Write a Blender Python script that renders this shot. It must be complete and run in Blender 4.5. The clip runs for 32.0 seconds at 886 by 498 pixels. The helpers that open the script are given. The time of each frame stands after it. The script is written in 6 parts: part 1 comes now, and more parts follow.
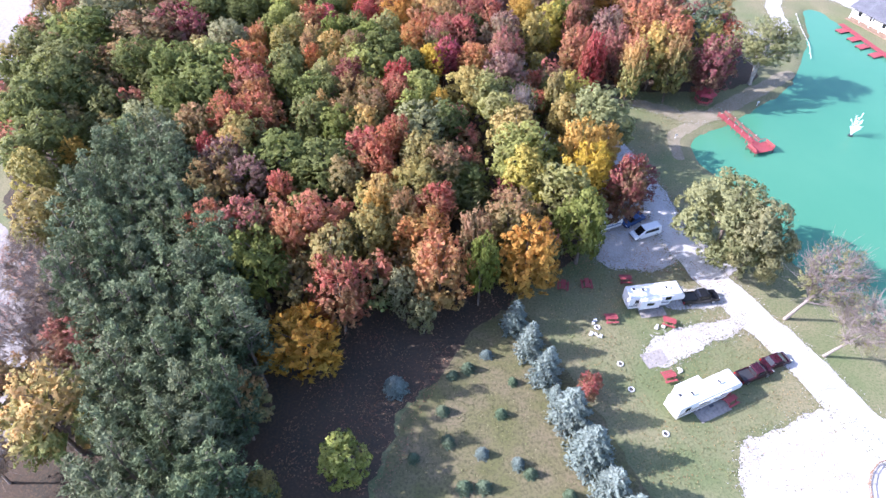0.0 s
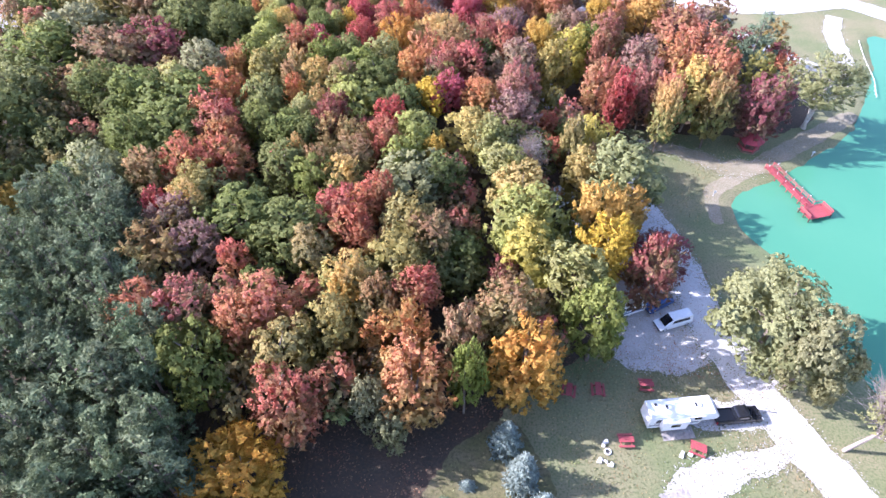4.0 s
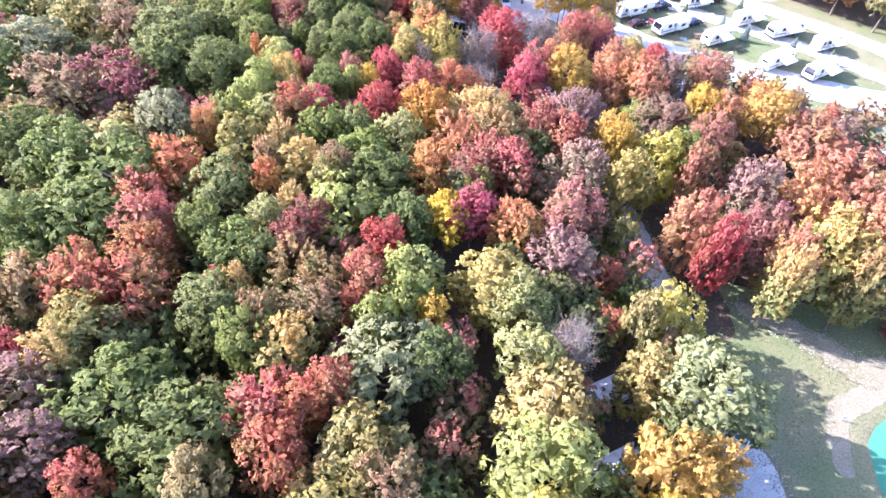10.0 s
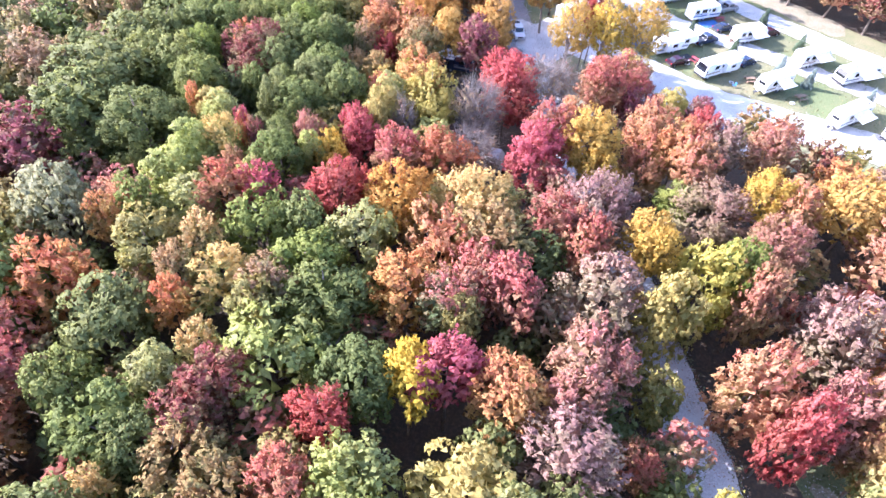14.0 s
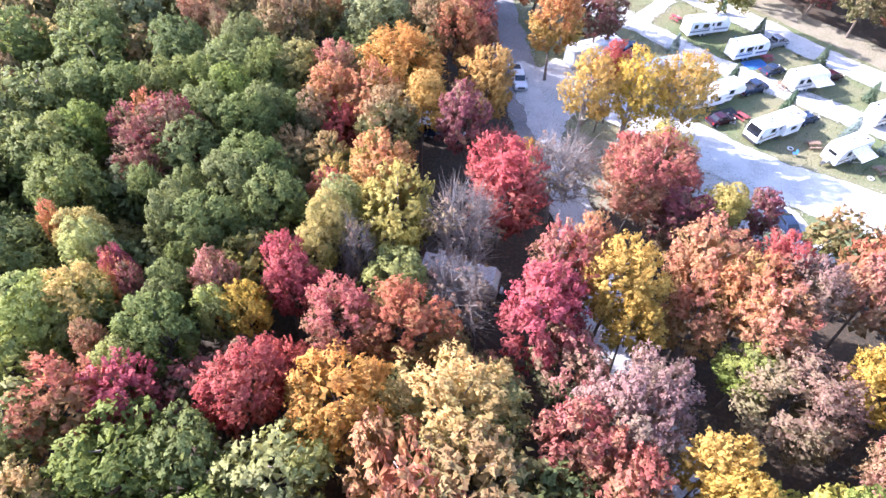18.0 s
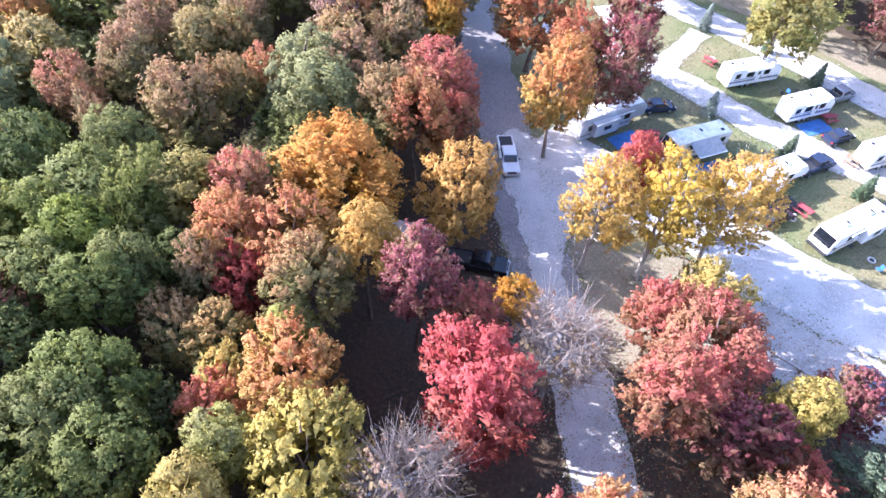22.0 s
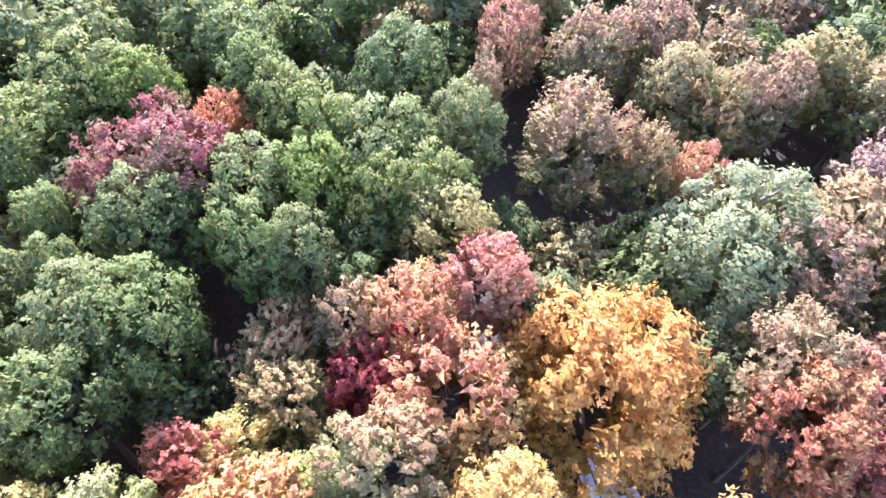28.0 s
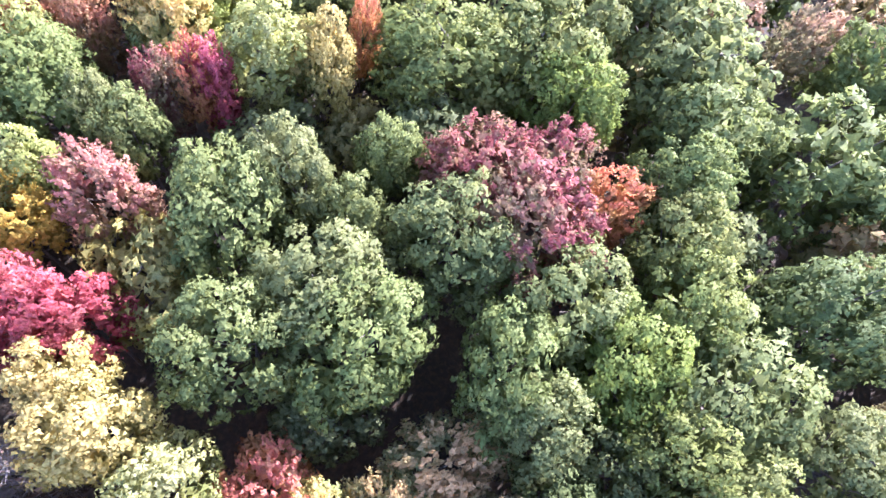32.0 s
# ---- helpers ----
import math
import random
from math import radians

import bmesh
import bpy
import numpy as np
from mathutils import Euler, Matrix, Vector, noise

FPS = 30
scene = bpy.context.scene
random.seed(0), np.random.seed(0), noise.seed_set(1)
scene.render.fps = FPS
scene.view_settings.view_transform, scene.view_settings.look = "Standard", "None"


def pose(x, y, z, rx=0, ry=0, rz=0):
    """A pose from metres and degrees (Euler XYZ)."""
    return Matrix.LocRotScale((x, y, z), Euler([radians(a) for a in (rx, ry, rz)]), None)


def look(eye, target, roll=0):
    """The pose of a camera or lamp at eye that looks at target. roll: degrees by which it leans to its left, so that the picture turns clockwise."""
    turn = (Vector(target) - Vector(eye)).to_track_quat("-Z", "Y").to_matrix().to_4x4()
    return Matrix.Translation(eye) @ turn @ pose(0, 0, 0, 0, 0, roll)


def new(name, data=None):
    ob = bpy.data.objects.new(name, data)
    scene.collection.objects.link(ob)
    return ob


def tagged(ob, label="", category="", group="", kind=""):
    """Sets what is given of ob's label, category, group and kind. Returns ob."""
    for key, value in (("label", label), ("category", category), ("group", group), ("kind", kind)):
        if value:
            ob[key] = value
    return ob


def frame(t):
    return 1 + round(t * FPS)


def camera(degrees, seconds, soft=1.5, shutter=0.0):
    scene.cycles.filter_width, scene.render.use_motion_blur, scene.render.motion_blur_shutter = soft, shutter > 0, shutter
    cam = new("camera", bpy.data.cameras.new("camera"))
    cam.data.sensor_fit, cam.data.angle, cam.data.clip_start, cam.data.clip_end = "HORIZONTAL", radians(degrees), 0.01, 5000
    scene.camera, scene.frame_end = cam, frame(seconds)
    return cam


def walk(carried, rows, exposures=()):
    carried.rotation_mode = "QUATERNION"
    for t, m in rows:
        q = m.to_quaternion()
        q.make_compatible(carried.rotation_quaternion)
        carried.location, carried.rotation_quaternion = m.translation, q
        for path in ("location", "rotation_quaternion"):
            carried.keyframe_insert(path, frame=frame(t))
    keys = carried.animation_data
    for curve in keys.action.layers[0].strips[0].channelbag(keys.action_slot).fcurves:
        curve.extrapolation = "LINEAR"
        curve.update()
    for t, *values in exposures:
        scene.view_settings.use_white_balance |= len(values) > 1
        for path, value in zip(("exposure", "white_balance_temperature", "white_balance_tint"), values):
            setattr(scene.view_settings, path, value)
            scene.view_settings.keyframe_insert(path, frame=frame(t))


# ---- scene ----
cam = camera(72.5, 32.0, soft=1.55)
PATH = [
    (0, (0.09, 0.09, 70.59), (0.077, 14.047, 56.267), 1.25),
    (1, (1.15, 4.91, 70.23), (1.006, 18.730, 55.775), 1.21),
    (2, (2.29, 10.12, 69.97), (2.007, 23.879, 55.456), 0.99),
    (3, (3.54, 15.51, 69.34), (3.101, 29.182, 54.756), 0.77),
    (3.5, (4.09, 17.98, 68.80), (3.552, 31.665, 54.220), 0.85),
    (5.5, (5.93, 29.53, 65.18), (4.221, 43.332, 50.808), 2.79),
    (6, (6.55, 32.30, 64.31), (4.657, 46.124, 49.988), 2.90),
    (7, (7.07, 38.48, 63.67), (4.946, 52.216, 49.294), 3.15),
    (8, (6.44, 44.74, 62.63), (4.282, 58.454, 48.228), 3.98),
    (9, (6.21, 51.11, 61.95), (3.948, 64.679, 47.427), 4.39),
    (10, (6.22, 57.69, 61.49), (3.764, 71.154, 46.899), 4.47),
    (11, (6.03, 64.20, 60.60), (3.488, 77.575, 45.952), 4.56),
    (12, (5.94, 70.65, 59.00), (3.285, 83.961, 44.308), 4.36),
    (13, (5.47, 77.11, 57.63), (2.632, 90.379, 42.933), 4.46),
    (14, (4.35, 83.55, 56.50), (1.454, 96.751, 41.757), 4.96),
    (14.5, (3.94, 86.52, 56.16), (0.946, 99.723, 41.441), 4.92),
    (16.5, (1.24, 100.25, 52.67), (-1.705, 113.441, 37.928), 4.90),
    (17, (0.67, 104.07, 52.17), (-2.240, 117.205, 37.375), 4.83),
    (18, (-0.60, 111.65, 51.31), (-3.379, 124.600, 36.325), 5.02),
    (19, (-1.39, 118.92, 50.74), (-4.193, 131.666, 35.584), 4.90),
    (20, (-1.94, 125.75, 49.38), (-4.828, 138.510, 34.249), 4.06),
    (21, (-2.78, 132.43, 48.32), (-5.562, 145.070, 33.081), 4.33),
    (22, (-3.55, 138.87, 47.25), (-6.337, 151.312, 31.837), 4.42),
    (23, (-3.83, 143.87, 46.57), (-6.798, 156.402, 31.276), 4.26),
    (24, (-3.52, 146.97, 45.82), (-6.703, 159.706, 30.736), 3.55),
    (24.5, (-4.20, 148.31, 45.22), (-7.853, 160.945, 30.149), 5.15),
    (25, (-5.48, 149.44, 44.04), (-10.201, 161.799, 29.041), 8.22),
    (25.5, (-6.54, 150.73, 43.82), (-12.538, 162.336, 28.676), 11.40),
    (27.5, (-9.63, 160.94, 41.00), (-20.157, 165.436, 24.600), 3.56),
    (28, (-11.18, 161.44, 40.58), (-22.063, 164.598, 24.100), 5.75),
    (28.5, (-13.02, 161.42, 40.24), (-23.923, 163.202, 23.575), 8.99),
    (29, (-14.66, 161.14, 39.99), (-25.325, 161.937, 23.090), 11.77),
    (29.5, (-16.31, 160.52, 39.82), (-26.738, 160.378, 22.753), 14.55),
    (30, (-17.73, 159.62, 39.00), (-27.767, 158.015, 21.781), 16.75),
    (30.5, (-19.03, 158.33, 38.49), (-28.369, 155.859, 20.979), 19.93),
    (31, (-20.63, 157.29, 37.92), (-28.935, 153.911, 20.044), 20.04),
    (31.5, (-22.17, 155.98, 37.84), (-29.987, 152.801, 19.705), 21.40),
    (32, (-23.19, 154.88, 37.83), (-30.920, 151.682, 19.665), 21.83),
]
EXPOSURE = [(0.0, 1.70, 5600, 26), (3.5, 1.86, 5600, 28), (6.0, 2.16, 5500, 28), (14.0, 2.48, 5500, 27), (19.0, 2.24, 5600, 25), (23.0, 2.20, 5650, 26), (25.5, 2.10, 5700, 26), (28.0, 2.80, 5150, 28), (30.0, 2.82, 5200, 29), (32.0, 2.94, 5250, 31)]
walk(cam, [(t, look(eye, target, roll)) for t, eye, target, roll in PATH], EXPOSURE)

# ---- world, sun, exposure ----
SUN_EL, SUN_AZ = 31.5, 180.0          # degrees; the azimuth is the way towards the sun, from +x turning left
world = bpy.data.worlds.new("sky")
scene.world = world
world.use_nodes = True
wn = world.node_tree
bg = wn.nodes["Background"]
sky = wn.nodes.new("ShaderNodeTexSky")
sky.sky_type, sky.sun_disc = "NISHITA", False
sky.sun_elevation = radians(SUN_EL)
sky.sun_rotation = radians(90.0 - SUN_AZ)
sky.altitude, sky.dust_density = 250.0, 1.5
wn.links.new(sky.outputs["Color"], bg.inputs["Color"])
bg.inputs["Strength"].default_value = 0.15
sun_data = bpy.data.lights.new("sun", "SUN")
sun_data.energy, sun_data.angle, sun_data.color = 4.0, radians(0.53), (1.0, 0.965, 0.91)
sun = new("sun", sun_data)
to_sun = Vector((math.cos(radians(SUN_AZ)) * math.cos(radians(SUN_EL)), math.sin(radians(SUN_AZ)) * math.cos(radians(SUN_EL)), math.sin(radians(SUN_EL))))
sun.matrix_world = look(to_sun * 100, (0, 0, 0))


# ---- materials ----
def nodes_of(name):
    m = bpy.data.materials.new(name)
    m.use_nodes = True
    t = m.node_tree
    return m, t, t.nodes["Principled BSDF"]


def add_node(t, kind, **values):
    n = t.nodes.new(kind)
    for k, v in values.items():
        n.inputs[k].default_value = v
    return n


def mixer(t, a, b, fac):
    """Mix of two colours; each may be a socket or an rgb triple."""
    n = t.nodes.new("ShaderNodeMix")
    n.data_type = "RGBA"
    for key, v in ((0, fac), (6, a), (7, b)):
        if hasattr(v, "is_linked"):
            t.links.new(v, n.inputs[key])
        else:
            n.inputs[key].default_value = (*v, 1.0) if key else v
    return n.outputs[2]


def noise_fac(t, scale, low, high, detail=4.0, coords="Object", stretch=None):
    """Noise stretched so that low..high becomes 0..1."""
    tc = t.nodes.new("ShaderNodeTexCoord")
    src = tc.outputs[coords]
    if stretch:
        mp = add_node(t, "ShaderNodeMapping", Scale=stretch)
        t.links.new(src, mp.inputs["Vector"])
        src = mp.outputs["Vector"]
    n = add_node(t, "ShaderNodeTexNoise", Scale=scale, Detail=detail, Roughness=0.6)
    t.links.new(src, n.inputs["Vector"])
    r = t.nodes.new("ShaderNodeMapRange")
    r.inputs["From Min"].default_value, r.inputs["From Max"].default_value = low, high
    t.links.new(n.outputs["Fac"], r.inputs["Value"])
    return r.outputs["Result"]


def bumped(t, bsdf, fac, strength, distance):
    b = add_node(t, "ShaderNodeBump", Strength=strength, Distance=distance)
    t.links.new(fac, b.inputs["Height"])
    t.links.new(b.outputs["Normal"], bsdf.inputs["Normal"])


def mottled(name, c1, c2, c3, big, small, rough=0.9, bump=0.4, distance=0.05, metal=0.0, spec=0.3):
    """A surface with variation at two scales: c1 to c2 over metres, c3 in fine grain."""
    m, t, b = nodes_of(name)
    base = mixer(t, c1, c2, noise_fac(t, big, 0.38, 0.62))
    fine = noise_fac(t, small, 0.45, 0.68, 6.0)
    t.links.new(mixer(t, base, c3, fine), b.inputs["Base Color"])
    b.inputs["Roughness"].default_value, b.inputs["Metallic"].default_value = rough, metal
    b.inputs["Specular IOR Level"].default_value = spec
    if bump:
        bumped(t, b, fine, bump, distance)
    return m


def plain(name, c, rough=0.5, metal=0.0, wear=0.12, scale=3.0, spec=0.5):
    """Paint, plastic or metal with slight dirt."""
    m, t, b = nodes_of(name)
    dark = tuple(v * (1 - wear) for v in c)
    t.links.new(mixer(t, c, dark, noise_fac(t, scale, 0.45, 0.7, 5.0)), b.inputs["Base Color"])
    b.inputs["Roughness"].default_value, b.inputs["Metallic"].default_value = rough, metal
    b.inputs["Specular IOR Level"].default_value = spec
    return m


def drift(t, scale, low, high, random, detail=3.0):
    """Noise in the crown's own space, shifted from tree to tree."""
    tc = t.nodes.new("ShaderNodeTexCoord")
    n = add_node(t, "ShaderNodeTexNoise", Scale=scale, Detail=detail, Roughness=0.6)
    n.noise_dimensions = "4D"
    w = t.nodes.new("ShaderNodeMath")
    w.operation = "MULTIPLY"
    w.inputs[1].default_value = 60.0
    t.links.new(random, w.inputs[0])
    t.links.new(w.outputs[0], n.inputs["W"])
    t.links.new(tc.outputs["Object"], n.inputs["Vector"])
    return ranged(t, n.outputs["Fac"], low, high, 0.0, 1.0)


def ranged(t, source, a, b, c, d):
    r = t.nodes.new("ShaderNodeMapRange")
    for key, v in (("From Min", a), ("From Max", b), ("To Min", c), ("To Max", d)):
        r.inputs[key].default_value = v
    t.links.new(source, r.inputs["Value"])
    return r.outputs["Result"]


def foliage(name, c1, c2, top=None, stray=(0.27, 0.26, 0.11), through_leaf=0.48, mixed=0.55):
    """Leaves: hues drifting through the crown, each leaf a little different; top: the hue of the upper crown, turned in
    some trees, merely lighter in greens and needles; mixed: how far whole boughs have another hue.
    """
    m, t, b = nodes_of(name)
    geo = t.nodes.new("ShaderNodeNewGeometry")
    info = t.nodes.new("ShaderNodeObjectInfo")
    leaf, one = geo.outputs["Random Per Island"], info.outputs["Random"]
    col = mixer(t, c1, c2, drift(t, 0.3, 0.4, 0.6, one))
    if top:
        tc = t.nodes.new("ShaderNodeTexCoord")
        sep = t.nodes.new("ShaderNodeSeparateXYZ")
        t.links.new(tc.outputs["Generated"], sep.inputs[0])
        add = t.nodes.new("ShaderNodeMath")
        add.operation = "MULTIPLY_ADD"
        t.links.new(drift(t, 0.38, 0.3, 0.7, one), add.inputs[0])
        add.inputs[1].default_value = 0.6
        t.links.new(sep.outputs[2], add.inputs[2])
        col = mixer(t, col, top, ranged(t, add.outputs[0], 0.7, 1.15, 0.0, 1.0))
    bough = t.nodes.new("ShaderNodeMath")
    bough.operation = "MULTIPLY"
    bough.inputs[1].default_value = mixed
    t.links.new(drift(t, 0.24, 0.5, 0.62, one, 4.0), bough.inputs[0])
    col = mixer(t, col, stray, bough.outputs[0])
    col = mixer(t, col, stray, ranged(t, leaf, 0.72, 1.0, 0.0, 0.55))
    hsv = t.nodes.new("ShaderNodeHueSaturation")
    t.links.new(col, hsv.inputs["Color"])
    value = t.nodes.new("ShaderNodeMath")
    value.operation = "MULTIPLY"
    t.links.new(ranged(t, leaf, 0.0, 1.0, 0.82, 1.12), value.inputs[0])
    fleck = t.nodes.new("ShaderNodeMath")
    fleck.operation = "MULTIPLY"
    t.links.new(ranged(t, drift(t, 1.1, 0.35, 0.65, one), 0.0, 1.0, 0.86, 1.16), fleck.inputs[0])
    t.links.new(ranged(t, drift(t, 7.0, 0.35, 0.65, one, 2.0), 0.0, 1.0, 0.78, 1.18), fleck.inputs[1])
    t.links.new(fleck.outputs[0], value.inputs[1])
    t.links.new(value.outputs[0], hsv.inputs["Value"])
    t.links.new(ranged(t, one, 0.0, 1.0, 0.487, 0.513), hsv.inputs["Hue"])
    t.links.new(ranged(t, one, 0.0, 1.0, 0.93, 1.05), hsv.inputs["Saturation"])
    t.links.new(hsv.outputs["Color"], b.inputs["Base Color"])
    b.inputs["Roughness"].default_value = 0.6
    b.inputs["Specular IOR Level"].default_value = 0.11
    tr = t.nodes.new("ShaderNodeBsdfTranslucent")
    t.links.new(hsv.outputs["Color"], tr.inputs["Color"])
    mix = t.nodes.new("ShaderNodeMixShader")
    mix.inputs[0].default_value = through_leaf
    t.links.new(b.outputs[0], mix.inputs[1])
    t.links.new(tr.outputs[0], mix.inputs[2])
    t.links.new(mix.outputs[0], t.nodes["Material Output"].inputs["Surface"])
    return m


LEAF = {
    "crimson": foliage("leaves_crimson", (0.420, 0.075, 0.085), (0.360, 0.095, 0.080), (0.500, 0.105, 0.110), (0.420, 0.160, 0.110)),
    "red": foliage("leaves_red", (0.420, 0.150, 0.095), (0.350, 0.190, 0.090), (0.480, 0.140, 0.100), (0.33, 0.25, 0.10)),
    "rose": foliage("leaves_rose", (0.390, 0.190, 0.130), (0.330, 0.215, 0.105), (0.450, 0.180, 0.135), (0.34, 0.25, 0.11)),
    "coral": foliage("leaves_coral", (0.520, 0.260, 0.110), (0.470, 0.300, 0.105), (0.550, 0.215, 0.115), (0.40, 0.31, 0.105)),
    "orange": foliage("leaves_orange", (0.560, 0.310, 0.060), (0.540, 0.340, 0.070), (0.580, 0.280, 0.062), (0.460, 0.310, 0.065)),
    "flame": foliage("leaves_flame", (0.560, 0.230, 0.110), (0.540, 0.290, 0.120), (0.580, 0.180, 0.120), (0.5, 0.31, 0.1)),
    "gold": foliage("leaves_gold", (0.560, 0.390, 0.075), (0.500, 0.350, 0.075), (0.580, 0.370, 0.075), (0.460, 0.300, 0.070)),
    "yellow": foliage("leaves_yellow", (0.470, 0.390, 0.090), (0.370, 0.340, 0.085), (0.500, 0.390, 0.110), (0.380, 0.320, 0.090)),
    "lime": foliage("leaves_lime", (0.297, 0.333, 0.083), (0.378, 0.369, 0.090), (0.387, 0.387, 0.112)),
    "olive": foliage("leaves_olive", (0.248, 0.258, 0.072), (0.304, 0.248, 0.072), (0.368, 0.285, 0.093)),
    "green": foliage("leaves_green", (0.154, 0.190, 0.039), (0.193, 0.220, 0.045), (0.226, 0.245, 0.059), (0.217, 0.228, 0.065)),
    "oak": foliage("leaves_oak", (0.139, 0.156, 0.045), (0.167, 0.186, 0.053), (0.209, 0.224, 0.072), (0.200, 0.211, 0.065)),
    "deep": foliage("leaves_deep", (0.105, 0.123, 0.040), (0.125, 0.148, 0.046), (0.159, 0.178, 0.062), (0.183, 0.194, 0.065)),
    "sage": foliage("leaves_sage", (0.245, 0.255, 0.120), (0.285, 0.275, 0.115), (0.310, 0.305, 0.145)),
    "maroon": foliage("leaves_maroon", (0.270, 0.090, 0.082), (0.225, 0.125, 0.080), (0.320, 0.090, 0.090)),
    "dusk": foliage("leaves_dusk", (0.310, 0.200, 0.145), (0.270, 0.205, 0.120), (0.360, 0.205, 0.160), (0.3, 0.26, 0.13)),
    "rust": foliage("leaves_rust", (0.300, 0.230, 0.095), (0.240, 0.240, 0.088), (0.390, 0.225, 0.110)),
    "turning": foliage("leaves_turning", (0.196, 0.258, 0.103), (0.281, 0.293, 0.120), (0.532, 0.186, 0.136)),
    "turning_gold": foliage("leaves_turning_gold", (0.242, 0.304, 0.112), (0.386, 0.386, 0.139), (0.614, 0.404, 0.156), (0.5, 0.31, 0.1)),
    "pine": foliage("needles_pine", (0.086, 0.119, 0.060), (0.115, 0.146, 0.070), (0.155, 0.184, 0.090), (0.138, 0.146, 0.070), 0.2),
    "spruce": foliage("needles_spruce", (0.185, 0.230, 0.195), (0.220, 0.265, 0.225), (0.270, 0.320, 0.275), (0.20, 0.24, 0.19), 0.3),
    "fir": foliage("needles_fir", (0.090, 0.130, 0.070), (0.115, 0.155, 0.085), (0.140, 0.185, 0.105), (0.120, 0.150, 0.085), 0.1),
}
BARK = mottled("bark", (0.16, 0.12, 0.09), (0.22, 0.18, 0.14), (0.07, 0.05, 0.04), 0.8, 6.0)
PALE_BARK = mottled("pale_bark", (0.5, 0.46, 0.4), (0.38, 0.34, 0.29), (0.2, 0.17, 0.14), 0.8, 5.0)
GREY_TWIG = mottled("grey_twigs", (0.33, 0.28, 0.24), (0.26, 0.21, 0.18), (0.16, 0.13, 0.11), 0.6, 5.0)
GRASS = mottled("grass", (0.131, 0.153, 0.063), (0.221, 0.189, 0.104), (0.086, 0.104, 0.041), 0.075, 3.5, bump=0.25, distance=0.06)
MEADOW = mottled("dry_meadow", (0.120, 0.116, 0.044), (0.168, 0.136, 0.076), (0.076, 0.072, 0.032), 0.2, 2.6, bump=0.25, distance=0.08)
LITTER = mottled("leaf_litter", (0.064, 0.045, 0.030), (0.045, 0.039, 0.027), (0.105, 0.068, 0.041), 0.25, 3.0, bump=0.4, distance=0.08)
GRAVEL = mottled("limestone_gravel", (0.500, 0.470, 0.435), (0.360, 0.340, 0.310), (0.580, 0.550, 0.520), 0.22, 7.0, bump=0.5, distance=0.03)
ROAD_GRAVEL = mottled("worn_gravel", (0.42, 0.385, 0.35), (0.32, 0.295, 0.255), (0.5, 0.46, 0.43), 0.3, 5.0, bump=0.5, distance=0.03)
# road gravel with the roadside trees' shade put into its colour
SHADED_GRAVEL = mottled("shaded_road_gravel", (0.25, 0.225, 0.21), (0.19, 0.17, 0.16), (0.31, 0.285, 0.27), 0.18, 5.0, bump=0.4, distance=0.03)
SAND = mottled("shore_sand", (0.23, 0.19, 0.125), (0.17, 0.15, 0.085), (0.3, 0.26, 0.19), 0.3, 4.0, bump=0.3, distance=0.03)
FIELD = mottled("harvested_field", (0.3, 0.27, 0.25), (0.25, 0.225, 0.2), (0.36, 0.33, 0.31), 0.05, 1.2, bump=0.4, distance=0.08)


# ---- small tools ----
def thing(name, label, category, group="", at=(0, 0, 0), turn=0.0):
    """A thing's Empty at its base."""
    ob = new(name)
    ob.empty_display_size = 0.3
    ob.matrix_world = pose(*at, 0, 0, turn)
    return tagged(ob, label, category, group)


def mesh_of(name, verts, faces, material=None, smooth=False):
    me = bpy.data.meshes.new(name)
    me.from_pydata(verts, [], faces)
    if material:
        me.materials.append(material)
    if smooth:
        me.polygons.foreach_set("use_smooth", [True] * len(me.polygons))
    me.update()
    return me


def part(name, bm, material, parent, label=""):
    """A bmesh, or a ready mesh, as one mesh object under a thing or a part."""
    if isinstance(bm, bpy.types.Mesh):
        me = bm
    else:
        me = bpy.data.meshes.new(name)
        bm.to_mesh(me)
        bm.free()
        me.materials.append(material)
    ob = new(name, me)
    ob.parent = parent
    if label:
        ob["label"] = label
    return ob


def spline(points, closed, step):
    """Catmull-Rom through plan points, in steps of about that many metres."""
    p = [Vector((*q, 0)) for q in points]
    n, out = len(p), []
    for i in range(n if closed else n - 1):
        a, b, c, d = (p[(i + k) % n] if closed else p[min(max(i + k, 0), n - 1)] for k in (-1, 0, 1, 2))
        count = max(2, int((c - b).length / step))
        for k in range(count):
            s = k / count
            out.append(0.5 * (2 * b + (c - a) * s + (2 * a - 5 * b + 4 * c - d) * s * s + (3 * b - a - 3 * c + d) * s ** 3))
    if not closed:
        out.append(p[-1])
    return out


def ragged(v, amount):
    """The point moved a little, over metres and over hand's widths."""
    out = v.copy()
    for scale, share in ((0.35, 1.0), (1.3, 0.35), (4.1, 0.1)):
        out += Vector((noise.noise(v * scale), noise.noise(v * scale + Vector((31, 7, 0))), 0)) * amount * share
    return out


EDGES = []


